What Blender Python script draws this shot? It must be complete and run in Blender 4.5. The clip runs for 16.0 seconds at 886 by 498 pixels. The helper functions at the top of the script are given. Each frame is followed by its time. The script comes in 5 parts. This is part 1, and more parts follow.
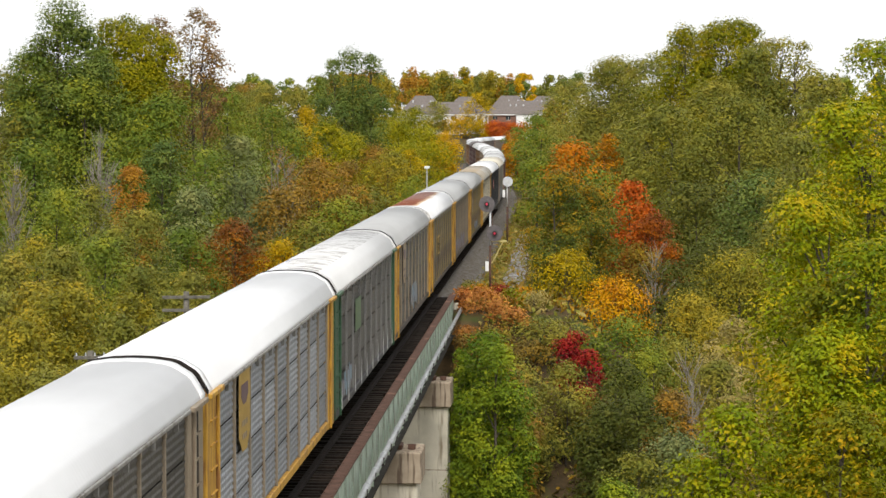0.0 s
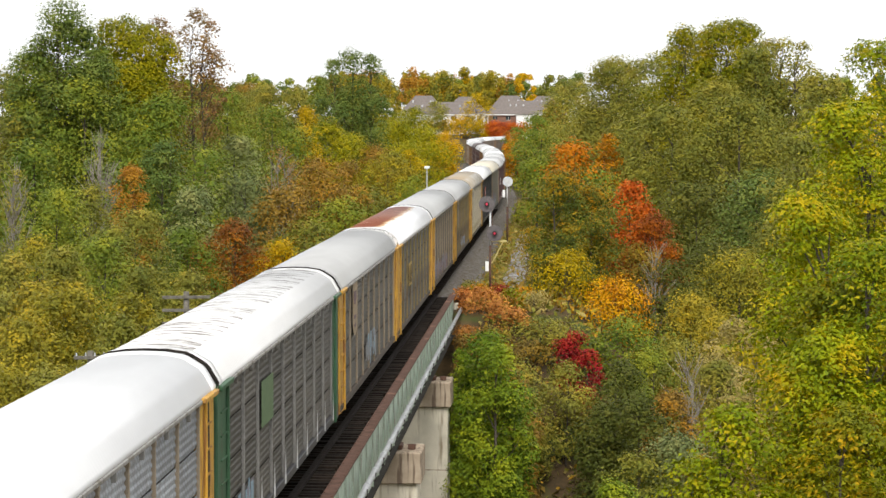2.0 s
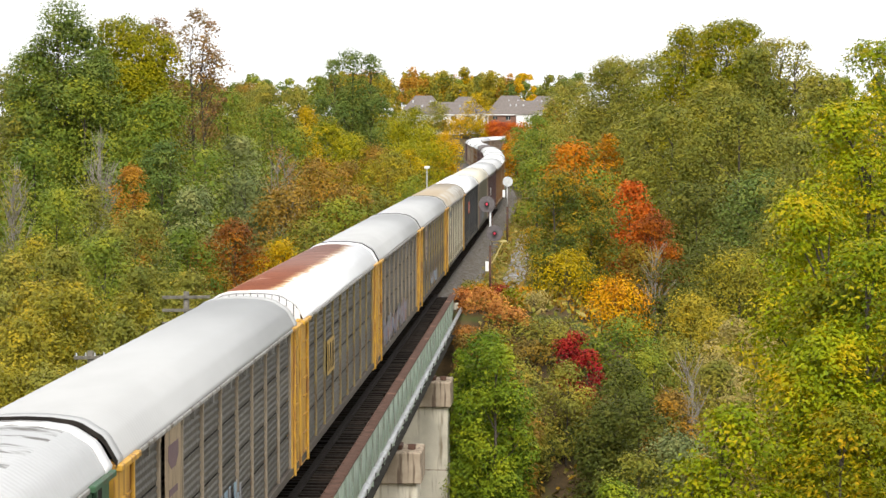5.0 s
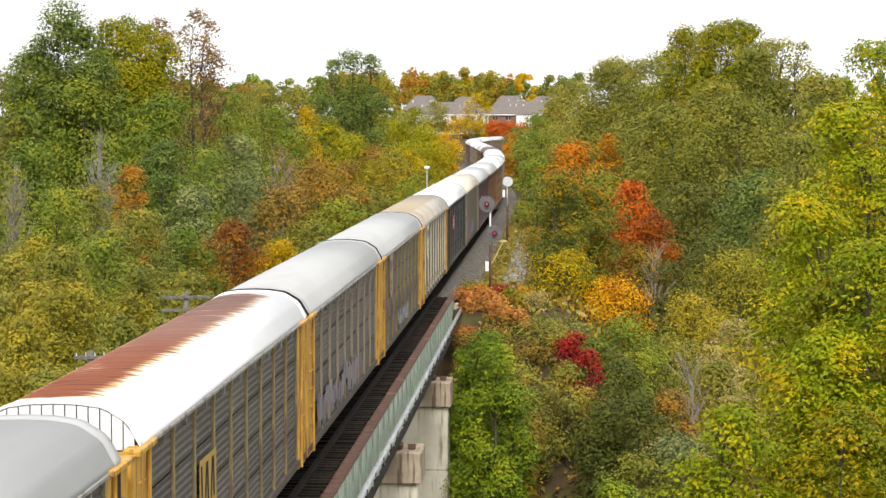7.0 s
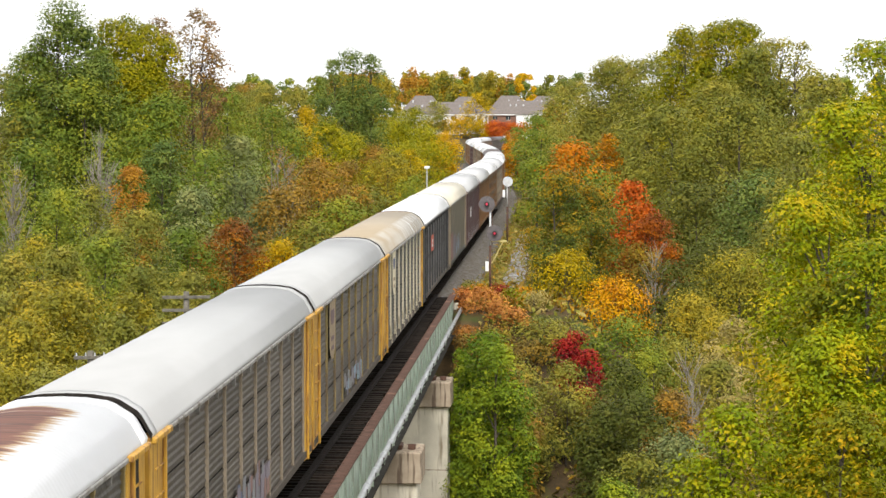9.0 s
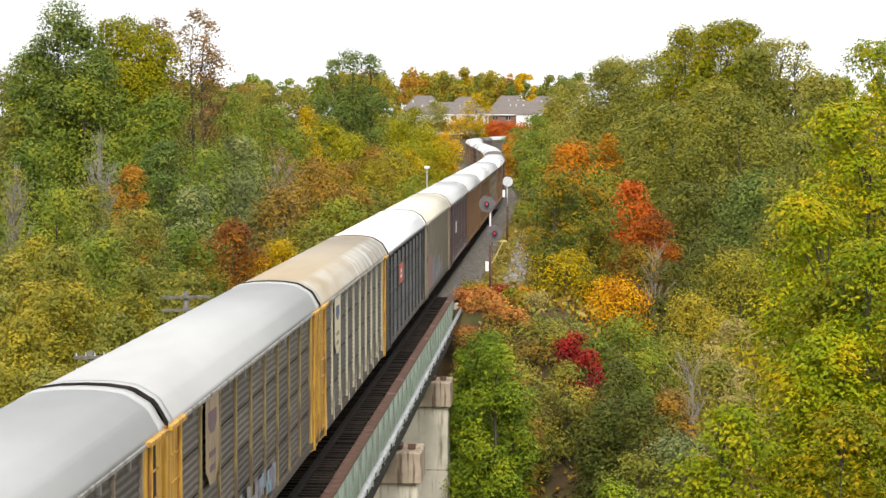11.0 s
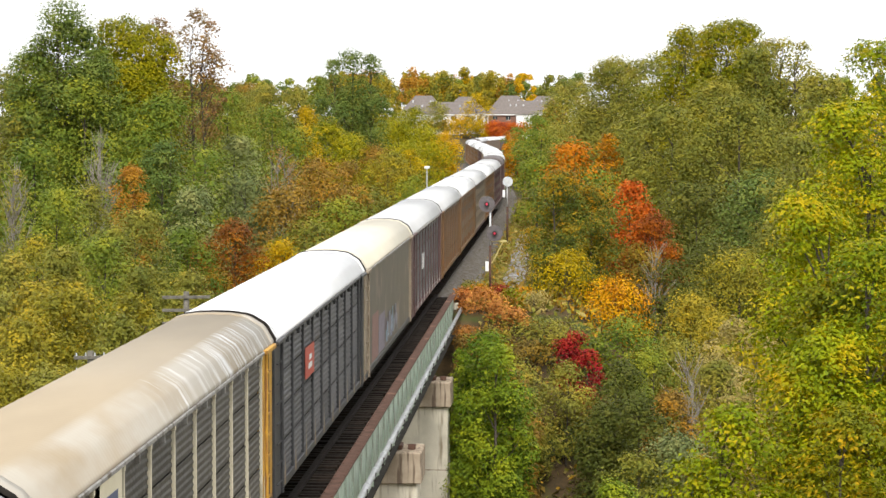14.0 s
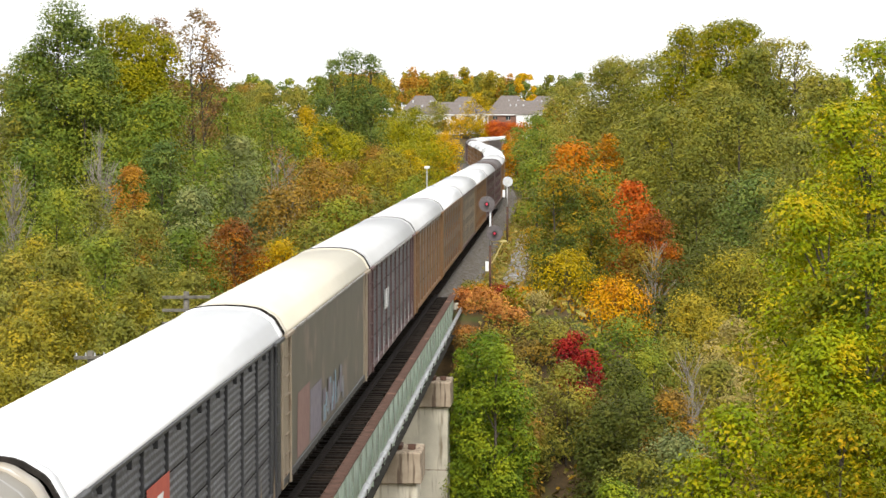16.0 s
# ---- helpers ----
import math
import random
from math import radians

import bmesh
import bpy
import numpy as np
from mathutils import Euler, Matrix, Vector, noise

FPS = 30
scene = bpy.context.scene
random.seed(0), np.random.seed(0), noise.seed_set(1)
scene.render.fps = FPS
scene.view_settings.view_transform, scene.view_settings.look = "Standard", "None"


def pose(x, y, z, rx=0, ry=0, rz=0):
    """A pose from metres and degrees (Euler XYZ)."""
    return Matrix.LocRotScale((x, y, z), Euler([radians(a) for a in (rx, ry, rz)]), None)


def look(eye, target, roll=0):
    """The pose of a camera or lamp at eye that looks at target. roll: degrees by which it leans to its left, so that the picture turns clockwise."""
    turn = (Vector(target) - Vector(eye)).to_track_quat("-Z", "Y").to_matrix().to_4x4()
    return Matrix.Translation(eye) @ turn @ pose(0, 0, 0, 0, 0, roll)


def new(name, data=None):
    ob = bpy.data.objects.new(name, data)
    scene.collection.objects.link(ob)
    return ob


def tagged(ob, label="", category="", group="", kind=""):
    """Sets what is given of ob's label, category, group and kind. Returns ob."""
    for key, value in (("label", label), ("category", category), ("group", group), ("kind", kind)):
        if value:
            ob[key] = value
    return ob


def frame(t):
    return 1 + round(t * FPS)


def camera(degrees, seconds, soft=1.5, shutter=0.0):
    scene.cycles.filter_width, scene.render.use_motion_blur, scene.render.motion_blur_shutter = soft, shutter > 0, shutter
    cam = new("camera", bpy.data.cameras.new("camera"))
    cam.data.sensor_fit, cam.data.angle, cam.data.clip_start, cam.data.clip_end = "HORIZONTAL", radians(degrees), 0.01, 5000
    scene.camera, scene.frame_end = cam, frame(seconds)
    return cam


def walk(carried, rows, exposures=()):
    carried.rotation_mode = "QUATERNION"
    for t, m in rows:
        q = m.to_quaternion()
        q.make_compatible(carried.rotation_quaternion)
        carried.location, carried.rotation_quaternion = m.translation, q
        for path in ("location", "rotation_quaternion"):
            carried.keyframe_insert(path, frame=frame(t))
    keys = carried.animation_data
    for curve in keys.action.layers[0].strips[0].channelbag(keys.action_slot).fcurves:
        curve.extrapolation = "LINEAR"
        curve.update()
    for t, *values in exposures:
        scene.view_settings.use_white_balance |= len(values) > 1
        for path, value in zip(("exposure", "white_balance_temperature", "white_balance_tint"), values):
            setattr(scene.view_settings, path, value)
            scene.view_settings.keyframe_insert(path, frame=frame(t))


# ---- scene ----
cam = camera(21.58, 16.0, soft=1.5)
EYE = (9.3, 0.0, 11.1)
CAM_POSE = Matrix.Translation(EYE) @ Euler((radians(90 - 3.237), 0, radians(2.951)), "XYZ").to_matrix().to_4x4()
walk(cam, [(0.0, CAM_POSE), (16.0, CAM_POSE)], exposures=[(0.0, 0.42), (1.0, 0.46), (2.0, 0.60), (3.0, 0.76), (4.0, 0.80), (16.0, 0.80)])

# ---- overcast daylight ----
SUN_EL, SUN_AZ = radians(42), radians(177)


def make_world():
    w = bpy.data.worlds.new("overcast_sky")
    scene.world = w
    w.use_nodes = True
    nt = w.node_tree
    bg = nt.nodes["Background"]
    sky = nt.nodes.new("ShaderNodeTexSky")
    sky.sky_type = "NISHITA"
    sky.sun_disc = False
    sky.sun_elevation, sky.sun_rotation = SUN_EL, SUN_AZ
    sky.dust_density = 4.0
    hs = nt.nodes.new("ShaderNodeHueSaturation")
    hs.inputs["Saturation"].default_value = 0.12
    hs.inputs["Value"].default_value = 0.10
    nt.links.new(sky.outputs[0], hs.inputs["Color"])
    cloud = nt.nodes.new("ShaderNodeTexNoise")
    cloud.inputs["Scale"].default_value = 2.2
    cloud.inputs["Detail"].default_value = 4
    ramp = nt.nodes.new("ShaderNodeValToRGB")
    ramp.color_ramp.elements[0].color = (0.93, 0.94, 0.95, 1)
    ramp.color_ramp.elements[1].color = (1.04, 1.04, 1.03, 1)
    nt.links.new(cloud.outputs["Fac"], ramp.inputs["Fac"])
    mx = nt.nodes.new("ShaderNodeMix")
    mx.data_type = "RGBA"
    mx.inputs[0].default_value = 0.75
    nt.links.new(hs.outputs[0], mx.inputs[6])
    nt.links.new(ramp.outputs[0], mx.inputs[7])
    nt.links.new(mx.outputs[2], bg.inputs["Color"])
    bg.inputs["Strength"].default_value = 1.05


make_world()
sun = new("sun", bpy.data.lights.new("sun", "SUN"))
sun.data.energy, sun.data.angle, sun.data.color = 1.6, radians(14), (1.0, 0.96, 0.9)
sun.matrix_world = look((2, -40, 36), (0, 0, 0))


# ---- materials ----
def nodes_of(m):
    m.use_nodes = True
    nt = m.node_tree
    return nt, nt.nodes["Principled BSDF"]


def surface(name, a, b, scale=3.0, rough=0.7, metal=0.0, bump=0.2, fine=40.0, stain=None, stain_at=0.6, vary=0.0,
            streak=False):
    """Two-scale mottled surface; stain: a third colour in broad patches; streak: patches run down the surface."""
    m = bpy.data.materials.new(name)
    nt, p = nodes_of(m)
    tc = nt.nodes.new("ShaderNodeTexCoord")
    n1 = nt.nodes.new("ShaderNodeTexNoise")
    n1.inputs["Scale"].default_value, n1.inputs["Detail"].default_value = scale, 6
    n2 = nt.nodes.new("ShaderNodeTexNoise")
    n2.inputs["Scale"].default_value, n2.inputs["Detail"].default_value = fine, 3
    nt.links.new(tc.outputs["Object"], n1.inputs["Vector"])
    nt.links.new(tc.outputs["Object"], n2.inputs["Vector"])
    ad = nt.nodes.new("ShaderNodeMath")
    ad.operation = "MULTIPLY_ADD"
    nt.links.new(n2.outputs["Fac"], ad.inputs[0])
    ad.inputs[1].default_value = 0.5
    nt.links.new(n1.outputs["Fac"], ad.inputs[2])
    r = nt.nodes.new("ShaderNodeValToRGB")
    r.color_ramp.elements[0].position, r.color_ramp.elements[0].color = 0.5, (*a, 1)
    r.color_ramp.elements[1].position, r.color_ramp.elements[1].color = 1.0, (*b, 1)
    nt.links.new(ad.outputs[0], r.inputs["Fac"])
    out = r.outputs["Color"]
    if stain:
        n3 = nt.nodes.new("ShaderNodeTexNoise")
        n3.inputs["Scale"].default_value, n3.inputs["Detail"].default_value = scale * 0.6, 8
        mp = nt.nodes.new("ShaderNodeMapping")
        mp.inputs["Location"].default_value = (3.1, 7.7, 1.3)
        if streak:
            mp.inputs["Scale"].default_value = (5, 5, 0.5)
        nt.links.new(tc.outputs["Object"], mp.inputs["Vector"])
        nt.links.new(mp.outputs[0], n3.inputs["Vector"])
        sr = nt.nodes.new("ShaderNodeValToRGB")
        sr.color_ramp.elements[0].position, sr.color_ramp.elements[1].position = stain_at - 0.06, stain_at + 0.06
        nt.links.new(n3.outputs["Fac"], sr.inputs["Fac"])
        mx = nt.nodes.new("ShaderNodeMix")
        mx.data_type = "RGBA"
        nt.links.new(sr.outputs["Color"], mx.inputs[0])
        nt.links.new(out, mx.inputs[6])
        mx.inputs[7].default_value = (*stain, 1)
        out = mx.outputs[2]
    if vary:
        oi = nt.nodes.new("ShaderNodeObjectInfo")
        hv = nt.nodes.new("ShaderNodeHueSaturation")
        mr = nt.nodes.new("ShaderNodeMapRange")
        mr.inputs["To Min"].default_value, mr.inputs["To Max"].default_value = 1 - vary, 1 + vary
        nt.links.new(oi.outputs["Random"], mr.inputs["Value"])
        nt.links.new(mr.outputs[0], hv.inputs["Value"])
        nt.links.new(out, hv.inputs["Color"])
        out = hv.outputs[0]
    nt.links.new(out, p.inputs["Base Color"])
    p.inputs["Roughness"].default_value, p.inputs["Metallic"].default_value = rough, metal
    if rough >= 0.85:
        p.inputs["Specular IOR Level"].default_value = 0.12
    if bump:
        bp = nt.nodes.new("ShaderNodeBump")
        bp.inputs["Strength"].default_value, bp.inputs["Distance"].default_value = bump, 0.03
        nt.links.new(ad.outputs[0], bp.inputs["Height"])
        nt.links.new(bp.outputs[0], p.inputs["Normal"])
    return m


def leaf_material(name, c1, c2, c3, patch=0.72, c_top=None):
    """Leaves: each leaf its own tint between three colours, drifting in patches through the crown."""
    m = bpy.data.materials.new(name)
    nt, p = nodes_of(m)
    g = nt.nodes.new("ShaderNodeNewGeometry")
    tc = nt.nodes.new("ShaderNodeTexCoord")
    n = nt.nodes.new("ShaderNodeTexNoise")
    n.inputs["Scale"].default_value, n.inputs["Detail"].default_value = 0.7, 3
    nt.links.new(tc.outputs["Object"], n.inputs["Vector"])
    mm = nt.nodes.new("ShaderNodeMapRange")
    mm.inputs["From Min"].default_value, mm.inputs["From Max"].default_value = 0.3, 0.7
    nt.links.new(n.outputs["Fac"], mm.inputs["Value"])
    mx = nt.nodes.new("ShaderNodeMix")
    mx.inputs[0].default_value = patch
    nt.links.new(g.outputs["Random Per Island"], mx.inputs[2])
    nt.links.new(mm.outputs[0], mx.inputs[3])
    r = nt.nodes.new("ShaderNodeValToRGB")
    e = r.color_ramp.elements
    e[0].position, e[0].color = 0.2, (*c1, 1)
    e[1].position, e[1].color = 0.8, (*c3, 1)
    k = e.new(0.5)
    k.color = (*c2, 1)
    nt.links.new(mx.outputs[0], r.inputs["Fac"])
    out = r.outputs[0]
    if c_top:
        sx = nt.nodes.new("ShaderNodeSeparateXYZ")
        nt.links.new(tc.outputs["Generated"], sx.inputs[0])
        ad = nt.nodes.new("ShaderNodeMath")
        ad.operation = "MULTIPLY_ADD"
        ad.inputs[1].default_value = 0.25
        nt.links.new(mx.outputs[0], ad.inputs[0])
        zs = nt.nodes.new("ShaderNodeMath")
        zs.operation = "MULTIPLY"
        zs.inputs[1].default_value = 0.80
        nt.links.new(sx.outputs["Z"], zs.inputs[0])
        nt.links.new(zs.outputs[0], ad.inputs[2])
        tr = nt.nodes.new("ShaderNodeValToRGB")
        tr.color_ramp.elements[0].position, tr.color_ramp.elements[1].position = 0.66, 0.80
        nt.links.new(ad.outputs[0], tr.inputs["Fac"])
        m2 = nt.nodes.new("ShaderNodeMix")
        m2.data_type = "RGBA"
        nt.links.new(tr.outputs[0], m2.inputs[0])
        nt.links.new(out, m2.inputs[6])
        m2.inputs[7].default_value = (*c_top, 1)
        out = m2.outputs[2]
    oi = nt.nodes.new("ShaderNodeObjectInfo")
    hv = nt.nodes.new("ShaderNodeHueSaturation")
    mr = nt.nodes.new("ShaderNodeMapRange")
    mr.inputs["To Min"].default_value, mr.inputs["To Max"].default_value = 0.70, 1.06
    nt.links.new(oi.outputs["Random"], mr.inputs["Value"])
    nt.links.new(mr.outputs[0], hv.inputs["Value"])
    mh = nt.nodes.new("ShaderNodeMapRange")
    mh.inputs["To Min"].default_value, mh.inputs["To Max"].default_value = 0.512, 0.486
    nt.links.new(oi.outputs["Random"], mh.inputs["Value"])
    nt.links.new(mh.outputs[0], hv.inputs["Hue"])
    hv.inputs["Saturation"].default_value = 1.09
    nt.links.new(out, hv.inputs["Color"])
    out = hv.outputs[0]
    nt.links.new(out, p.inputs["Base Color"])
    p.inputs["Roughness"].default_value = 0.6
    p.inputs["Specular IOR Level"].default_value = 0.15
    tl = nt.nodes.new("ShaderNodeBsdfTranslucent")
    nt.links.new(out, tl.inputs["Color"])
    ms = nt.nodes.new("ShaderNodeMixShader")
    ms.inputs[0].default_value = 0.17
    nt.links.new(p.outputs[0], ms.inputs[1])
    nt.links.new(tl.outputs[0], ms.inputs[2])
    nt.links.new(ms.outputs[0], nt.nodes["Material Output"].inputs["Surface"])
    return m


LEAF = {
    "dark_green": leaf_material("leaf_dark_green", (0.085, 0.130, 0.034), (0.130, 0.180, 0.044), (0.205, 0.240, 0.056)),
    "bottle_green": leaf_material("leaf_bottle_green", (0.066, 0.080, 0.018), (0.098, 0.114, 0.024), (0.160, 0.156, 0.032)),
    "gold_green": leaf_material("leaf_gold_green", (.095, .12, .015), (.18, .19, .018), (.42, .29, .02)),
    "turning": leaf_material("leaf_turning", (.075, .10, .022), (.13, .155, .03), (.42, .25, .035)),
    "copper": leaf_material("leaf_copper", (0.26, 0.145, 0.040), (0.44, 0.220, 0.048), (0.52, 0.310, 0.070)),
    "green": leaf_material("leaf_green", (0.113, 0.161, 0.029), (0.188, 0.238, 0.040), (0.320, 0.322, 0.046)),
    "grey_green": leaf_material("leaf_grey_green", (0.134, 0.169, 0.067), (0.214, 0.245, 0.094), (0.321, 0.322, 0.120)),
    "olive": leaf_material("leaf_olive", (0.150, 0.162, 0.036), (0.240, 0.238, 0.048), (0.372, 0.316, 0.062)),
    "yellow_green": leaf_material("leaf_yellow_green", (0.157, 0.179, 0.018), (0.282, 0.272, 0.026), (0.470, 0.372, 0.031)),
    "yellow_olive": leaf_material("leaf_yellow_olive", (.19, .18, .035), (.34, .29, .05), (.54, .39, .06)),
    "yellow": leaf_material("leaf_yellow", (0.275, 0.204, 0.018), (0.525, 0.360, 0.027), (0.725, 0.456, 0.027)),
    "lime": leaf_material("leaf_lime", (0.085, 0.140, 0.020), (0.155, 0.225, 0.028), (0.290, 0.330, 0.038)),
    "lime_near": leaf_material("leaf_lime_near", (.125, .175, .016), (.25, .29, .020), (.47, .365, .024), 0.66),
    "orange": leaf_material("leaf_orange", (0.300, 0.130, 0.030), (0.520, 0.215, 0.040), (0.630, 0.330, 0.055)),
    "orange_yellow": leaf_material("leaf_orange_yellow", (0.368, 0.172, 0.030), (0.575, 0.333, 0.040), (0.690, 0.460, 0.060)),
    "brown": leaf_material("leaf_brown", (0.170, 0.125, 0.036), (0.280, 0.190, 0.046), (0.430, 0.260, 0.050)),
    "rust": leaf_material("leaf_rust", (0.140, 0.105, 0.045), (0.230, 0.145, 0.055), (0.330, 0.220, 0.070)),
    "red": leaf_material("leaf_red", (0.360, 0.110, 0.040), (0.580, 0.150, 0.050), (0.660, 0.230, 0.075)),
    "red_brown": leaf_material("leaf_red_brown", (0.169, 0.062, 0.025), (0.286, 0.100, 0.030), (0.442, 0.163, 0.035)),
    "crimson": leaf_material("leaf_crimson", (0.210, 0.030, 0.026), (0.330, 0.048, 0.038), (0.430, 0.110, 0.055)),
    "maple": leaf_material("leaf_turning_maple", (.06, .10, .02), (.13, .17, .03), (.42, .30, .03), 0.5, (.60, .20, .03)),
    "salmon": leaf_material("leaf_salmon", (0.299, 0.149, 0.050), (0.506, 0.241, 0.080), (0.598, 0.368, 0.100)),
    "tan": leaf_material("leaf_tan", (0.216, 0.192, 0.066), (0.360, 0.300, 0.110), (0.480, 0.384, 0.143)),
}
BARK = surface("bark", (.05, .042, .032), (.12, .10, .08), 6, 0.9, bump=0.5)
BARE = surface("bare_twigs", (.20, .18, .15), (.34, .31, .27), 6, 0.9)
SOIL = surface("leaf_litter_ground", (.035, .03, .018), (.12, .075, .035), 0.5, 0.95, bump=0.6, fine=6, stain=(.06, .075, .02), stain_at=0.55)
BALLAST = surface("ballast_stone", (.07, .065, .06), (.22, .205, .19), 5, 0.95, bump=0.8, fine=14, stain=(.085, .065, .04), stain_at=0.52)
GRAVEL = surface("pale_gravel", (.09, .088, .085), (.40, .39, .38), 1.6, 0.95, bump=0.8, fine=9, stain=(.14, .11, .07), stain_at=0.56)
STEEL_RUST = surface("rusty_steel", (.06, .034, .025), (.15, .085, .063), 2.0, 0.85, bump=0.3, stain=(.24, .14, .10), stain_at=0.66)
RUSTY_GREEN = surface("rust_edged_green_paint", (.24, .29, .23), (.40, .45, .37), 4, 0.8, stain=(.09, .06, .04), stain_at=0.50, streak=True)
GREEN_PAINT = surface("faded_green_paint", (.36, .46, .37), (.52, .60, .50), 2.2, 0.75, stain=(.17, .13, .09), stain_at=0.60, streak=True)
CONCRETE = surface("weathered_concrete", (.50, .46, .37), (.70, .65, .53), 1.2, 0.9, bump=0.25, stain=(.27, .22, .15), stain_at=0.62, streak=True)
CAP_CONCRETE = surface("stained_cap_concrete", (.28, .22, .16), (.50, .41, .31), 1.6, 0.9, bump=0.3, stain=(.15, .11, .08), stain_at=0.55, streak=True)
PIPE_GREY = surface("galvanised_pipe", (.32, .33, .34), (.50, .51, .52), 3, 0.5, 0.3)
CREOSOTE = surface("creosoted_timber", (.008, .006, .0045), (.022, .016, .012), 5, 0.95, bump=0.5, vary=0.5)
OLD_WOOD = surface("weathered_grey_timber", (.09, .082, .068), (.20, .185, .155), 6, 0.9, bump=0.5)
RAIL_STEEL = surface("rail_steel", (.10, .07, .06), (.20, .16, .14), 3, 0.5, 0.6)
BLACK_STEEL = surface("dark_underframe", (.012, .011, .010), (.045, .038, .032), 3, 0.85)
SHINGLE = surface("grey_shingles", (.13, .11, .10), (.20, .175, .16), 2, 0.95, bump=0.3)
WHITE_WALL = surface("white_siding", (.72, .71, .69), (.84, .83, .81), 2, 0.7)
BRICK_WALL = surface("brown_brick_wall", (.16, .08, .06), (.26, .15, .11), 4, 0.9)
DARK_GLASS = surface("dark_window_glass", (.02, .025, .03), (.05, .055, .06), 2, 0.1, bump=0)
SIGNAL_GREY = surface("aluminium_paint", (.45, .45, .45), (.66, .66, .66), 4, 0.6, 0.2)
SIGNAL_DISC = surface("dull_signal_disc", (.07, .063, .066), (.14, .12, .12), 6, 0.7)
PLATE_WHITE = surface("white_plate", (.75, .75, .74), (.85, .85, .84), 4, 0.6)
PALE_METAL = surface("pale_grey_metal", (.40, .41, .42), (.62, .63, .64), 3, 0.6)
YELLOW_PLATE = surface("faded_yellow_arm", (.50, .40, .12), (.60, .52, .25), 4, 0.7)


def lamp_material(name, colour, strength):
    m = bpy.data.materials.new(name)
    nt, p = nodes_of(m)
    p.inputs["Base Color"].default_value = (*colour, 1)
    p.inputs["Emission Color"].default_value = (*colour, 1)
    p.inputs["Emission Strength"].default_value = strength
    return m


RED_LAMP = lamp_material("red_signal_lamp", (.40, .02, .05), 0.12)


# ---- mesh helpers ----
def mesh_of(name, verts, faces, material=None, smooth=False):
    me = bpy.data.meshes.new(name)
    me.from_pydata([tuple(v) for v in verts], [], faces)
    if material:
        me.materials.append(material)
    if smooth:
        me.polygons.foreach_set("use_smooth", [True] * len(me.polygons))
    me.update()
    return me


def hold(name, me, parent=None, m=None, label=""):
    ob = new(name, me)
    if parent:
        ob.parent = parent
    if m is not None:
        ob.matrix_basis = m
    if label:
        tagged(ob, label)
    return ob


def part(name, bm, material, parent, label="", m=None, smooth=False):
    me = bpy.data.meshes.new(name)
    bm.to_mesh(me)
    bm.free()
    if material:
        me.materials.append(material)
    if smooth:
        me.polygons.foreach_set("use_smooth", [True] * len(me.polygons))
    return hold(name, me, parent, m, label)


def add_box(bm, x0, x1, y0, y1, z0, z1, bevel=0.0):
    vs = [bm.verts.new(p) for p in ((x0, y0, z0), (x1, y0, z0), (x1, y1, z0), (x0, y1, z0),
                                    (x0, y0, z1), (x1, y0, z1), (x1, y1, z1), (x0, y1, z1))]
    fs = [bm.faces.new([vs[i] for i in f]) for f in ((3, 2, 1, 0), (4, 5, 6, 7), (0, 1, 5, 4), (1, 2, 6, 5), (2, 3, 7, 6), (3, 0, 4, 7))]
    if bevel:
        es = list({e for f in fs for e in f.edges})
        bmesh.ops.bevel(bm, geom=es, offset=bevel, segments=1, affect="EDGES")
    return bm


def box(x0, x1, y0, y1, z0, z1, bevel=0.0):
    return add_box(bmesh.new(), x0, x1, y0, y1, z0, z1, bevel)


def add_tube(bm, a, b, ra, rb=None, n=8, caps=True):
    a, b = Vector(a), Vector(b)
    rb = ra if rb is None else rb
    q = (b - a).to_track_quat("Z", "Y")
    rings = []
    for c, r in ((a, ra), (b, rb)):
        rings.append([bm.verts.new(c + q @ Vector((r * math.cos(2 * math.pi * i / n), r * math.sin(2 * math.pi * i / n), 0))) for i in range(n)])
    for i in range(n):
        j = (i + 1) % n
        bm.faces.new((rings[0][i], rings[0][j], rings[1][j], rings[1][i]))
    if caps:
        bm.faces.new(rings[0][::-1])
        bm.faces.new(rings[1])
    return bm


def tube(a, b, ra, rb=None, n=8):
    return add_tube(bmesh.new(), a, b, ra, rb, n)


def empty(name, m, label, category, group="", kind=""):
    e = new(name)
    e.empty_display_size = 0.3
    e.matrix_basis = m
    return tagged(e, label, category, group, kind)


# ---- the line of the track: straight over the bridge, then an S-bend ----
def make_line():
    pts, x, y, th = [], 0.0, -320.0, 0.0
    for i in range(-320, 1160):
        pts.append((x, y, th))
        if i < BEND_1:
            k = 0.0
        elif i < BEND_2:
            k = 1.0 / BEND_R1
        elif i < BEND_3:
            k = 0.0
        elif i < BEND_4:
            k = -1.0 / BEND_R2
        else:
            k = 0.0
        th += k
        x -= math.sin(th)
        y += math.cos(th)
    return pts


BEND_1, BEND_R1, BEND_2, BEND_3, BEND_R2, BEND_4 = 280, 2400.0, 430, 540, 550.0, 800
LINE = make_line()


def on_line(s):
    """Centre of the track and heading (anticlockwise radians) at s metres from the camera's foot."""
    f = min(max(s + 320, 0), len(LINE) - 2)
    i = int(f)
    a, b, u = LINE[i], LINE[i + 1], f - i
    return tuple(a[j] + (b[j] - a[j]) * u for j in range(3))


def smooth01(v, a, b):
    u = min(max((v - a) / (b - a), 0.0), 1.0)
    return u * u * (3 - 2 * u)


BRIDGE_END = 146.0


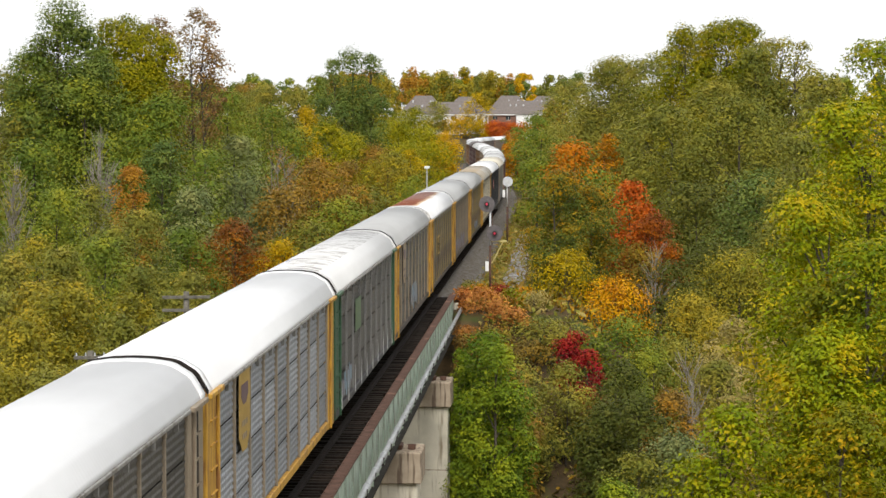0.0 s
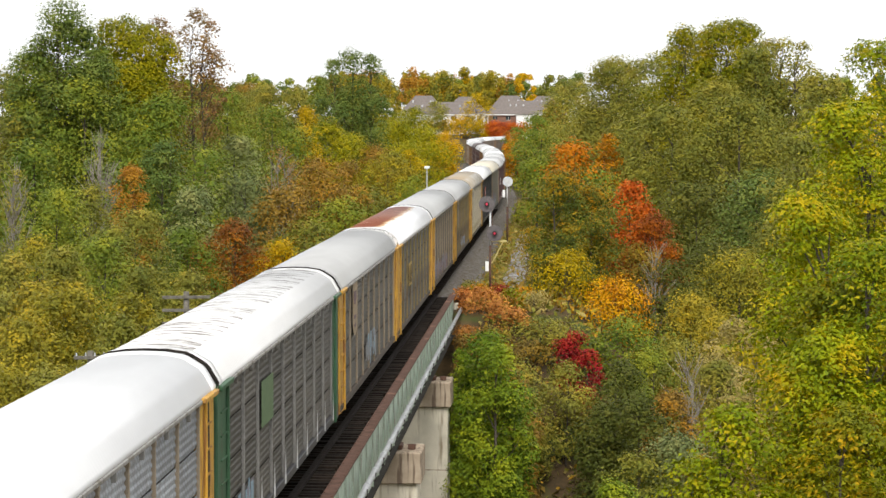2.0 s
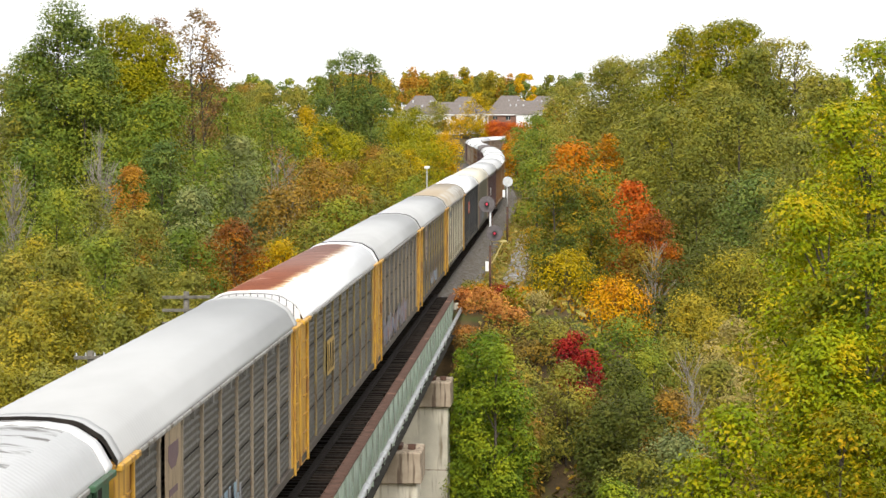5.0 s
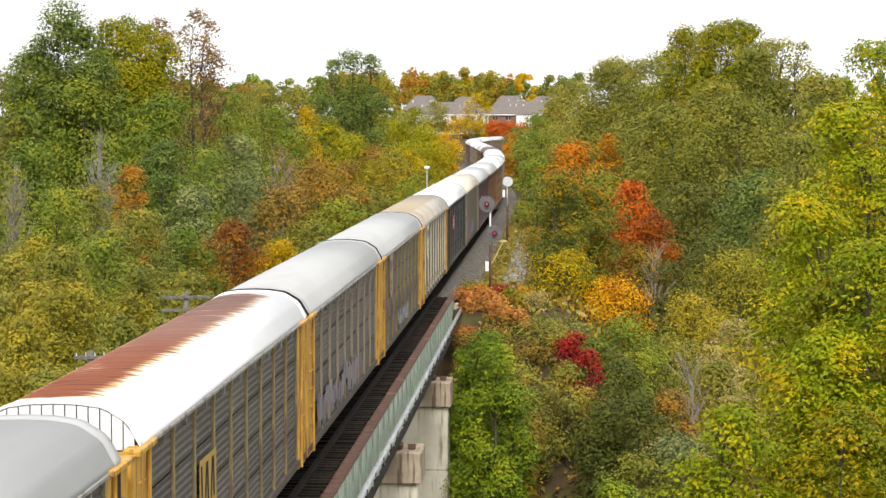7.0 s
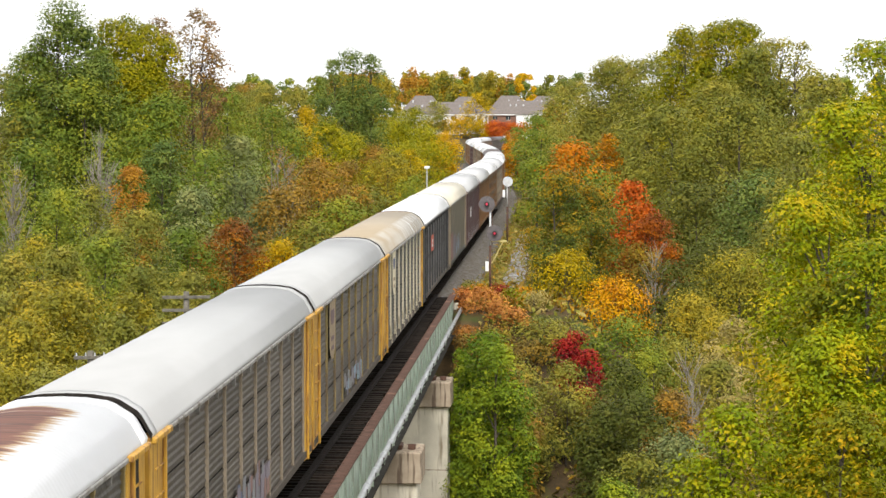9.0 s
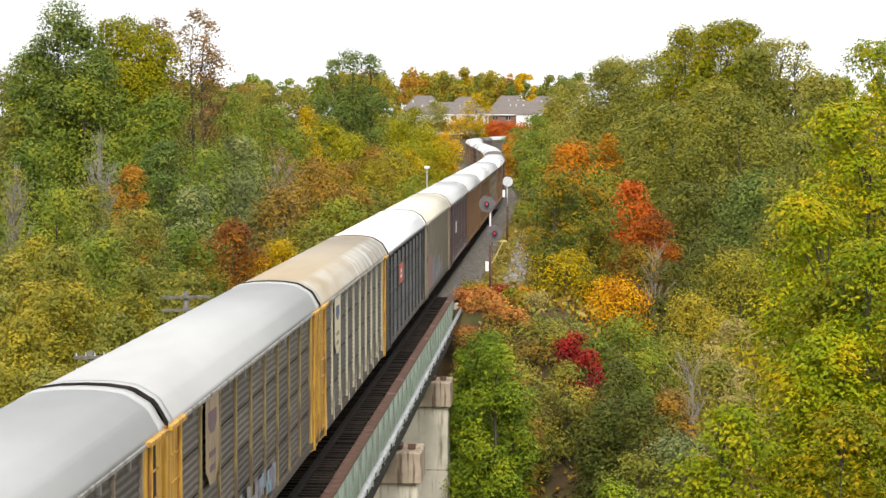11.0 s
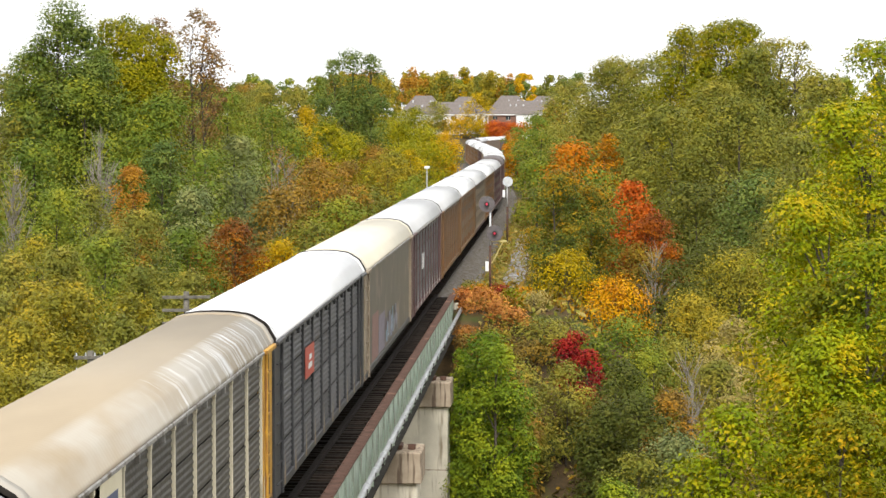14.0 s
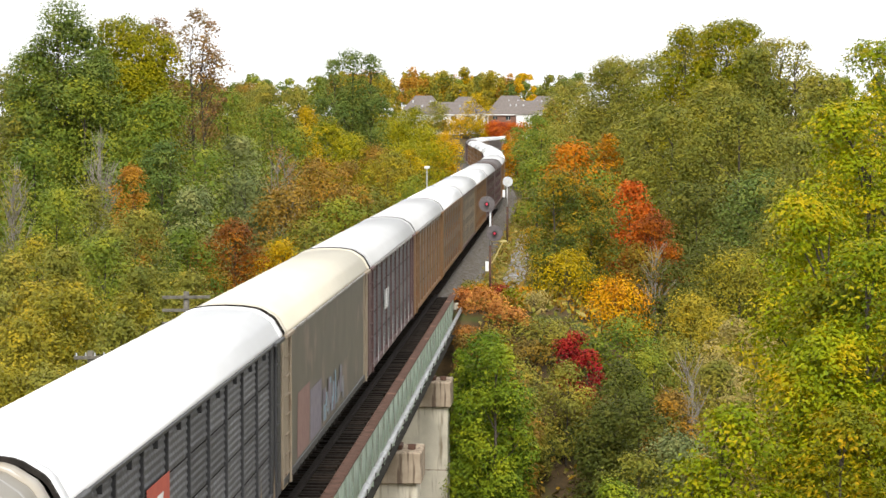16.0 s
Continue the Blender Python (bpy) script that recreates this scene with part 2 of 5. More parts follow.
def ground_z(x, y):
    """Height of the ground: valley under the bridge, embankment beyond it, then rising land."""
    if 0 <= y < 820:
        c = on_line(y)[0]
    else:
        c = 0.0 if y < 0 else on_line(820)[0]
    d = x - c
    floor = -13.5 + 5.5 * smooth01(y, 105, 210) + 6.5 * smooth01(y, 260, 480) + 7.0 * smooth01(y, 520, 720) + 6 * smooth01(y, 800, 1100)
    floor += 3.0 * smooth01(abs(d), 18, 60) * (1 - smooth01(y, 200, 420))
    bed = -0.75 - 0.25 * smooth01(y, 90, 110)
    a = abs(d)
    right = 8.6 if d > 0 else 5.5
    near = (1 - smooth01(a, right, right + 13)) * smooth01(y, BRIDGE_END - 22, BRIDGE_END + 1)
    if floor > bed:
        near = 1 - smooth01(a, 6, 40)
    wob = 0.5 * noise.noise(Vector((x * 0.08, y * 0.05, 0))) + 0.12 * noise.noise(Vector((x * 0.5, y * 0.4, 3)))
    return floor * (1 - near) + bed * near + wob * (1 - near * 0.85)


def make_ground():
    xs = np.unique(np.concatenate([np.linspace(-4000, -200, 12), np.linspace(-200, -60, 15), np.linspace(-60, 60, 121), np.linspace(60, 200, 15), np.linspace(200, 4000, 12)]))
    ys = np.unique(np.concatenate([np.linspace(-2000, -320, 8), np.linspace(-320, 60, 30), np.linspace(60, 320, 110), np.linspace(320, 900, 100), np.linspace(900, 4800, 25)]))
    verts = [(x, y, ground_z(x, y)) for y in ys for x in xs]
    nx = len(xs)
    faces = [(j * nx + i, j * nx + i + 1, (j + 1) * nx + i + 1, (j + 1) * nx + i) for j in range(len(ys) - 1) for i in range(nx - 1)]
    ob = new("ground", mesh_of("ground", verts, faces, SOIL, True))
    tagged(ob, "brown leaf-littered valley ground rising to far hills", "ground", kind="structure")


make_ground()


# ---- track: ballast bed, ties, rails ----
def ribbon(name, profile, s0, s1, step, material, label, category, kind="structure", zoff=0.0):
    verts, faces = [], []
    n = len(profile)
    ss = np.arange(s0, s1 + 0.01, step)
    for s in ss:
        x, y, th = on_line(s)
        for px, pz in profile:
            verts.append((x + px * math.cos(th), y + px * math.sin(th), pz + zoff))
    for j in range(len(ss) - 1):
        for i in range(n - 1):
            faces.append((j * n + i, j * n + i + 1, (j + 1) * n + i + 1, (j + 1) * n + i))
    ob = new(name, mesh_of(name, verts, faces, material))
    return tagged(ob, label, category, kind=kind)


def make_track():
    bed = [(-4.4, -1.5), (-3.0, -0.62), (-1.9, -0.30), (1.9, -0.30), (2.9, -0.62), (3.3, -0.75), (3.6, -1.5)]
    ribbon("ballast_bed", bed, BRIDGE_END + 1, 830, 4, BALLAST, "grey crushed stone ballast bed along the track", "ballast")
    verts, faces = [], []
    ss = np.arange(BRIDGE_END + 6, 240, 0.8)
    for j, q in enumerate(ss):
        x = on_line(q)[0]
        e0 = 4.95 + 0.55 * noise.noise(Vector((q * 0.22, 1, 0))) - 0.006 * (q - 150)
        e1 = 6.75 + 0.6 * noise.noise(Vector((q * 0.25, 7, 0))) - 0.008 * (q - 150)
        for k in range(7):
            px = x + e0 + (e1 - e0) * k / 6
            verts.append((px, q, ground_z(px, q) + (0.09 if 0 < k < 6 else -0.05) + 0.05 * noise.noise(Vector((px * 2, q * 2, 4)))))
        if j:
            faces += [((j - 1) * 7 + k, (j - 1) * 7 + k + 1, j * 7 + k + 1, j * 7 + k) for k in range(6)]
    tagged(new("gravel_path", mesh_of("gravel_path", verts, faces, GRAVEL, True)), "pale gravel service path beside the embankment", "path", kind="structure")
    rail = [(-0.07, -0.17), (-0.07, -0.15), (-0.012, -0.13), (-0.012, -0.05), (-0.036, -0.04), (-0.036, 0), (0.036, 0), (0.036, -0.04), (0.012, -0.05), (0.012, -0.13), (0.07, -0.15), (0.07, -0.17)]
    for side in (-0.755, 0.755):
        ribbon("rail", [(px + side, pz) for px, pz in rail], -300, 830, 5, RAIL_STEEL, "worn steel running rail with rusty web", "rail", kind="thing")
    tie = box(-1.3, 1.3, -0.11, 0.11, -0.33, -0.175, 0.012)
    me = bpy.data.meshes.new("tie")
    tie.to_mesh(me)
    tie.free()
    me.materials.append(CREOSOTE)
    root = empty("track_ties", Matrix(), "dark creosoted timber ties under the rails", "ties", kind="structure")
    for i in range(250):
        s = BRIDGE_END + 1 + i * 0.56
        hold("tie", me, root, pose(0, s, 0))


make_track()


# ---- bridge ----
def make_bridge():
    y0, y1 = -60.0, BRIDGE_END
    b = empty("railway_bridge", pose(0, 0, 0), "deck girder railway bridge with faded green web and rusty flange", "bridge", kind="structure")
    for side in (1, -1):
        g = part("girder", box(side * 2.43 - 0.012, side * 2.43 + 0.012, y0, y1, -2.2, -0.03), GREEN_PAINT, b, "faded green riveted girder web")
        part("top_flange", box(side * 2.43 - 0.19, side * 2.43 + 0.19, y0, y1, -0.03, 0.02), STEEL_RUST, g, "rusty brown top flange")
        part("bottom_flange", box(side * 2.43 - 0.25, side * 2.43 + 0.25, y0, y1, -2.25, -2.2), BLACK_STEEL, g)
        bm = bmesh.new()
        add_box(bm, side * 2.43 - 0.17, side * 2.43 - 0.02, y0, y1, -0.17, -0.032)
        part("flange_angle", bm, STEEL_RUST, g)
        if side > 0:
            st = bpy.data.meshes.new("stiffener")
            bm = box(0.0, 0.07, -0.01, 0.01, -2.19, -0.05)
            add_box(bm, 0.0, 0.012, -0.05, 0.05, -2.19, -0.05)
            bm.to_mesh(st)
            bm.free()
            st.materials.append(GREEN_PAINT)
            for i in range(39):
                hold("stiffener", st, g, pose(2.443, 44 + i * 2.6, 0))
            rv = bmesh.new()
            for i in range(39):
                for k in range(14):
                    for dy in (-0.06, 0.06):
                        c = Vector((2.458, 44 + i * 2.6 + dy, -2.1 + k * 0.15))
                        vs = [rv.verts.new(c + Vector((0, 0.022 * math.cos(a), 0.022 * math.sin(a)))) for a in (0.8, 2.4, 3.9, 5.5)]
                        t = rv.verts.new(c + Vector((0.016, 0, 0)))
                        for q in range(4):
                            rv.faces.new((vs[q], vs[(q + 1) % 4], t))
            tagged(part("rivets", rv, RUSTY_GREEN, g), kind="stuff")
            lf = bmesh.new()
            for i in range(150):
                yy = 40 + i * 0.65
                for dx in (-0.14, 0.14):
                    add_box(lf, 2.43 + dx - 0.025, 2.43 + dx + 0.025, yy - 0.025, yy + 0.025, 0.02, 0.04)
            tagged(part("flange_rivets", lf, STEEL_RUST, g), kind="stuff")
    # deck timbers and walkway
    me = bpy.data.meshes.new("bridge_tie")
    bm = box(-2.1, 2.1, -0.12, 0.12, -0.33, -0.175, 0.012)
    bm.to_mesh(me)
    bm.free()
    me.materials.append(CREOSOTE)
    for i in range(250):
        s = BRIDGE_END - 0.3 - i * 0.56
        hold("bridge_tie", me, b, pose(random.uniform(-0.12, 0.12), s + random.uniform(-0.07, 0.07), random.uniform(-0.03, 0.0), 0, 0, random.uniform(-1.2, 1.2)))
    far = bmesh.new()
    for i in range(110):
        s = BRIDGE_END - 0.3 - (250 + i) * 0.56
        add_box(far, -2.1, 2.1, s - 0.12, s + 0.12, -0.33, -0.175)
    tagged(part("bridge_ties", far, CREOSOTE, b), kind="stuff")
    for xx in (1.35, -1.35):
        part("guard_timber", box(xx - 0.1, xx + 0.1, y0, y1, -0.172, -0.03, 0.01), CREOSOTE, b, "creosoted guard timber beside the rail")
    for xx in (-0.45, 0.45):
        part("guard_rail", box(xx - 0.03, xx + 0.03, y0, y1, -0.172, -0.02), STEEL_RUST, b)
    # service pipe on brackets
    p = empty("service_pipe", pose(0, 0, 0), "pale grey service pipe hung along the girder", "pipe")
    part("pipe_run", tube((2.93, y0, -0.95), (2.93, y1, -0.95), 0.105, n=12), PIPE_GREY, p, smooth=True)
    part("lower_cable", tube((2.80, y0, -1.22), (2.80, y1, -1.22), 0.05, n=8), BLACK_STEEL, p)
    for i in range(26):
        yy = 46 + i * 3.5
        bm = box(2.78, 3.05, yy - 0.03, yy + 0.03, -1.13, -1.06)
        add_box(bm, 3.03, 3.06, yy - 0.03, yy + 0.03, -1.1, -0.84)
        add_box(bm, 2.72, 2.78, yy - 0.03, yy + 0.03, -1.3, -1.1)
        part("bracket", bm, BLACK_STEEL, p)
        part("coupling", tube((2.93, yy + 1.2, -0.95), (2.93, yy + 1.38, -0.95), 0.13, n=12), PIPE_GREY, p)
    # piers
    for yy in (119.5, 94.5, 69.5, 44.5):
        pr = empty("bridge_pier", pose(0, yy, 0), "tall pale concrete pier with a stained projecting cap", "pier", "piers of the bridge", "structure")
        part("column", box(-3.45, 3.45, -1.1, 1.1, -16, -3.72, 0.06), CONCRETE, pr, "pale streaked concrete column")
        part("lift_line", box(-3.47, 3.47, -1.12, 1.12, -7.0, -6.95), CAP_CONCRETE, pr)
        part("cap", box(-3.62, 3.62, -1.35, 1.35, -3.72, -2.43, 0.05), CAP_CONCRETE, pr, "brown-stained concrete cap")
        for xx in (2.43, -2.43):
            part("bearing", box(xx - 0.35, xx + 0.35, -0.5, 0.5, -2.43, -2.25, 0.02), STEEL_RUST, pr)
            part("bearing_bolt", tube((xx + 0.75, -0.5, -2.4), (xx + 0.75, -0.5, -2.2), 0.16, n=8), STEEL_RUST, pr)
    a = empty("abutment", pose(0, BRIDGE_END, 0), "concrete abutment at the end of the bridge", "abutment", kind="structure")
    part("breast_wall", box(-2.7, 2.7, 0.3, 2.4, -9, -0.62, 0.05), CONCRETE, a)
    part("back_wall", box(-2.1, 2.1, 0.25, 0.9, -0.62, -0.34, 0.03), CAP_CONCRETE, a)


make_bridge()


# ---- trees ----
TREE_COUNT = [0]


def limb(bm, a, b, ra, rb, rng, n=5, bend=0.08):
    a, b = Vector(a), Vector(b)
    mid = (a + b) / 2 + Vector((rng.uniform(-1, 1), rng.uniform(-1, 1), rng.uniform(-0.2, 0.6))) * (b - a).length * bend
    add_tube(bm, a, mid, ra, (ra + rb) / 2, n, False)
    add_tube(bm, mid, b, (ra + rb) / 2, rb, n, False)


def leaves(centres, normals, length, width, rng, single=False):
    """Folded diamond leaves at the centres: four corners and two faces each."""
    n = len(centres)
    t = rng.normal(size=(n, 3))
    t[:, 2] -= 0.35
    t -= (t * normals).sum(1)[:, None] * normals
    t /= np.linalg.norm(t, axis=1)[:, None] + 1e-9
    b = np.cross(normals, t)
    k = rng.uniform(0.65, 1.35, n)[:, None]
    l, w = length * k, width * k
    lift = normals * w * 0.35
    v = np.stack([centres - t * l, centres + b * w + lift, centres + t * l, centres - b * w + lift], 1).reshape(-1, 3)
    if single:
        v = np.stack([centres - t * l, centres + t * l * 0.55 + b * w + lift, centres + t * l * 0.75 - b * w + lift], 1).reshape(-1, 3)
        return v, np.arange(n * 3).reshape(-1, 3)
    i = np.arange(n)[:, None] * 4
    f = np.concatenate([i + np.array([[0, 1, 2]]), i + np.array([[0, 2, 3]])], 1).reshape(-1, 3)
    return v, f


def quick_mesh(name, v, f, material):
    me = bpy.data.meshes.new(name)
    me.vertices.add(len(v))
    me.vertices.foreach_set("co", v.astype(np.float32).ravel())
    me.loops.add(len(f) * 3)
    me.loops.foreach_set("vertex_index", f.astype(np.int32).ravel())
    me.polygons.add(len(f))
    me.polygons.foreach_set("loop_start", np.arange(len(f), dtype=np.int32) * 3)
    me.materials.append(material)
    me.update(calc_edges=True)
    return me


WORDS = {"dark_green": "dark green", "bottle_green": "deep green", "turning": "green turning gold", "gold_green": "golden green", "copper": "copper-brown", "green": "green", "grey_green": "grey-green", "olive": "olive green", "yellow_green": "yellow-green",
         "yellow_olive": "golden olive", "yellow": "bright yellow", "lime": "lime green", "lime_near": "lime green and yellow", "orange": "orange",
         "orange_yellow": "orange and yellow", "brown": "brownish", "rust": "sparse rust-brown", "red": "bright red", "red_brown": "dark red-brown",
         "crimson": "crimson", "maple": "green turning orange", "salmon": "pale salmon-orange", "tan": "tan and grey"}


def tree(kind, x, y, top, r, low=0.15, dens=1.0, name="tree", bare=0):
    """A tree or shrub: crown top at height top, crown radius r, crown starting at the share low of its height."""
    TREE_COUNT[0] += 1
    rng = np.random.default_rng(100 + TREE_COUNT[0])
    pr = random.Random(TREE_COUNT[0])
    z0 = ground_z(x, y) - 0.25
    h = max(top - z0, 1.5)
    r = max(r * (1.25 if name == "tree" else 1.1), 0.8)
    near = y < 100
    # the crown hangs no lower than can matter for its width
    cz0 = max(h * low, h - max(5.0 * r, 6.0)) if name == "tree" else 0.1
    ch = h - cz0
    place = "on the slope" if abs(x) < 25 else "in the wood"
    ob = empty(name, pose(x, y, z0), f"{WORDS[kind]} autumn {name} with uneven crown {place}", name, "autumn trees" if name == "tree" else "autumn shrubs")
    # clumps of leaves on limbs
    lead = [(0.0, 0.0, h)]
    for i in range(4):
        la = rng.uniform(0, 6.28)
        lead.append((r * 0.66 * math.cos(la), r * 0.66 * math.sin(la), h - ch * rng.uniform(0.02, 0.2)))
    nc = int(min((34 if name == "tree" else 18) + 2.0 * ch * r * (1.3 if near else 0.42), 210 if near else 90))
    cl = []
    for i in range(nc):
        u = (i + rng.uniform(0.1, 0.9)) / nc
        v = (u - 0.45) / 0.55 if u > 0.45 else (0.45 - u) / 0.60
        prof = math.sqrt(max(1 - v ** 2.8, 0.05))
        a = rng.uniform(0, 2 * math.pi)
        cr = min(max(r * rng.uniform(0.20, 0.48), 0.45), 1.0 if near else 1.9)
        rr = max(r * prof - cr * 0.55, 0) * math.sqrt(rng.uniform(0.15, 1.0)) * rng.uniform(0.85, 1.25)
        zz = cz0 + ch * u * 0.98
        zz = min(zz, h - cr * rng.uniform(0.5, 1.0))
        px, py = rr * math.cos(a), rr * math.sin(a)
        if u > 0.45 and name == "tree":
            k = min(range(len(lead)), key=lambda q: (lead[q][0] - px) ** 2 + (lead[q][1] - py) ** 2)
            w = 0.36 * (u - 0.45) / 0.55
            px, py = px * (1 - w) + lead[k][0] * w, py * (1 - w) + lead[k][1] * w
            zz -= (h - lead[k][2]) * (u - 0.45) / 0.55
        cl.append((px, py, zz, cr))
    cl.append((0.0, 0.0, h - 0.25 * r, 0.3 * r))
    cl = np.array(cl)
    big = 1.0 + 0.9 * smooth01(y, 230, 600)
    ll, lw = (0.086, 0.050) if near else (0.080 * big, 0.060 * big) if y < 165 else (0.112 * big, 0.088 * big)
    want = 2 * r * ch * 0.75 * 3.1 * dens * (1.25 if near else 0.90 if y < 165 else 0.88) / (2 * ll * lw * (1.0 if near else 0.8))
    want = int(min(max(want, 900), 60000 if near else 26000))
    wts = cl[:, 3] ** 2
    idx = rng.choice(len(cl), want, p=wts / wts.sum())
    d = rng.normal(size=(want, 3))
    d[:, 2] = d[:, 2] * 0.80 + 0.45
    d /= np.linalg.norm(d, axis=1)[:, None]
    # leaves sit in the outer part of each lobe, which is itself bumpy
    ph = rng.uniform(0, 6.28, (len(cl), 3))[idx]
    bump = 1 + 0.24 * np.sin(4.2 * d[:, 0] + ph[:, 0]) * np.sin(4.2 * d[:, 1] + ph[:, 1]) + 0.14 * np.sin(9 * d[:, 2] + ph[:, 2])
    rad = np.sqrt(rng.uniform(0.42, 1.06, want)) * bump
    c = cl[idx, :3] + d * (rad * cl[idx, 3])[:, None] * np.array([1.35, 1.35, 0.5] if near else [1.05, 1.05, 0.88])
    if near:
        # sprays droop towards their tips
        c[:, 2] -= 0.30 * cl[idx, 3] * (rad ** 2) * (1 - d[:, 2] ** 2)
    out = c - np.array([0, 0, cz0 + ch * 0.45])
    out /= np.linalg.norm(out, axis=1)[:, None] + 1e-9
    nrm = out * 0.25 + d * 0.8 + np.array([0, 0, 0.45]) + rng.normal(size=(want, 3)) * 0.34
    nrm /= np.linalg.norm(nrm, axis=1)[:, None]
    v, f = leaves(c, nrm, ll, lw, rng, True)
    hold("crown", quick_mesh("crown", v, f, LEAF[kind]), ob)
    # trunk and limbs
    bm = bmesh.new()
    rt = 0.021 * h ** 0.9 * (0.26 if kind == "rust" else 0.5) if name == "tree" else 0.05
    lean = Vector((pr.uniform(-0.04, 0.04) * h, pr.uniform(-0.04, 0.04) * h, 0))
    kn = [Vector((0, 0, -0.3)), lean * 0.3 + Vector((0, 0, h * 0.35)), lean * 0.7 + Vector((0, 0, h * 0.65)), lean + Vector((0, 0, h * 0.93))]
    rs = [rt * 1.35, rt, rt * 0.6, rt * 0.12]
    for i in range(3):
        add_tube(bm, kn[i], kn[i + 1], rs[i], rs[i + 1], 7, False)
    few = min(nc, 60 if bare else 26)
    for i in range(few):
        j = int(i * nc / few)
        e = Vector(cl[j, :3])
        zb = max(h * 0.12, e.z - (0.5 * math.hypot(e.x, e.y) + 0.08 * h))
        s = lean * (zb / h) + Vector((0, 0, zb))
        limb(bm, s, e, rt * 0.33, rt * 0.07, pr, 4)
        if bare:
            for q in range(3):
                w = e + Vector((pr.uniform(-1, 1), pr.uniform(-1, 1), pr.uniform(0.2, 1.6))) * 0.8
                limb(bm, s.lerp(e, 0.6), w, 0.03, 0.012, pr, 3)
    part("trunk", bm, BARE if bare else BARK, ob)
    return ob


tree("dark_green", -31.7, 190, 20.4, 3.9, 0.1, 1.0, "tree")
tree("yellow_green", -29.3, 205, 20.1, 3.7, 0.1, 1.0, "tree")
tree("rust", -22.3, 200, 20.6, 1.9, 0.12, 0.55, "tree")
tree("olive", -41.2, 210, 15.4, 3.1, 0.15, 1.0, "tree")
tree("dark_green", -18.1, 300, 19.9, 3.6, 0.15, 0.8, "tree")
tree("green", -22.6, 185, 12.9, 4.7, 0.15, 1.0, "tree")
tree("olive", -34.3, 340, 15.9, 5.0, 0.15, 1.0, "tree")
tree("brown", -45.9, 400, 16.8, 3.9, 0.15, 1.0, "tree")
tree("yellow", -19.7, 262, 12.4, 1.8, 0.15, 1.0, "tree")
tree("green", -30.2, 172, 9.3, 3.6, 0.15, 1.0, "tree")
tree("grey_green", -23.9, 166, 10.1, 1.6, 0.1, 0.18, "tree", 1)
tree("brown", 15.5, 155, 2.4, 1.3, 0.1, 0.15, "tree", 1)
tree("olive", -28.7, 160, 7.5, 1.0, 0.3, 0.3, "tree", 1)
tree("brown", -14.9, 200, 8.6, 1.9, 0.1, 0.2, "tree", 1)
tree("brown", 16.0, 126, -2.1, 1.1, 0.1, 0.15, "tree", 1)
tree("green", -23.5, 150, 6.6, 3.1, 0.15, 1.0, "tree")
tree("copper", -20.6, 160, 7.7, 1.5, 0.15, 1.0, "tree")
tree("olive", -16.3, 140, 5.6, 2.6, 0.15, 1.0, "tree")
tree("red_brown", -12.4, 152, 4.4, 2.4, 0.15, 1.0, "tree")
tree("yellow", -9.6, 156, 2.8, 1.9, 0.15, 1.0, "tree")
tree("yellow_olive", -14.1, 110, 3.3, 2.4, 0.15, 1.0, "tree")
tree("olive", -18.6, 117, 4.1, 2.0, 0.15, 1.0, "tree")
tree("yellow_olive", -14.2, 100, 2.4, 2.1, 0.15, 1.0, "tree")
tree("olive", -10.8, 104, 2.1, 2.0, 0.15, 1.0, "tree")
tree("grey_green", -9.1, 108, 0.7, 1.6, 0.15, 1.0, "tree")
tree("grey_green", -17.0, 190, 6.9, 3.5, 0.15, 1.0, "tree")
tree("brown", -13.2, 212, 7.3, 3.6, 0.15, 1.0, "tree")
tree("brown", -10.8, 217, 6.9, 2.1, 0.15, 1.0, "tree")
tree("yellow_green", -14.1, 330, 10.6, 4.8, 0.15, 1.0, "tree")
tree("yellow", -9.4, 285, 7.3, 1.7, 0.15, 1.0, "tree")
tree("green", -7.1, 258, 4.7, 2.0, 0.15, 1.0, "tree")
tree("yellow", -11.7, 420, 8.6, 2.7, 0.15, 1.0, "tree")
tree("olive", -9.7, 225, 4.4, 2.7, 0.15, 1.0, "tree")
tree("grey_green", -17.4, 168, 6.1, 2.5, 0.15, 1.0, "tree")
tree("green", -22.8, 255, 12.4, 4.6, 0.15, 1.0, "tree")
tree("yellow_green", -18.9, 275, 10.8, 4.0, 0.15, 1.0, "tree")
tree("green", -34.3, 300, 14.6, 4.4, 0.15, 1.0, "tree")
tree("green", -16.3, 128, 4.5, 2.5, 0.15, 1.0, "tree")
tree("copper", -13.3, 150, 1.5, 1.5, 0.15, 1.0, "tree")
tree("green", -14.3, 145, 4.3, 2.1, 0.15, 1.0, "tree")
tree("olive", -10.7, 180, 3.1, 3.1, 0.15, 1.0, "tree")
tree("olive", -35.7, 190, 11.5, 3.2, 0.15, 1.0, "tree")
tree("yellow_green", -17.3, 290, 8.9, 4.2, 0.15, 1.0, "tree")
tree("dark_green", -20.4, 172, 9.4, 2.5, 0.15, 1.0, "tree")
tree("grey_green", -19.5, 205, 9.5, 3.0, 0.15, 1.0, "tree")
tree("brown", -13.1, 185, 5.6, 2.5, 0.15, 1.0, "tree")
tree("green", -10.0, 200, 4.2, 2.9, 0.15, 1.0, "tree")
tree("olive", -22.5, 155, 6.5, 2.3, 0.15, 1.0, "tree")
tree("yellow_olive", -10.8, 270, 7.1, 3.3, 0.15, 1.0, "tree")
tree("yellow_green", -12.5, 380, 9.1, 3.7, 0.15, 1.0, "tree")
tree("brown", -14.4, 290, 7.5, 3.2, 0.15, 1.0, "tree")
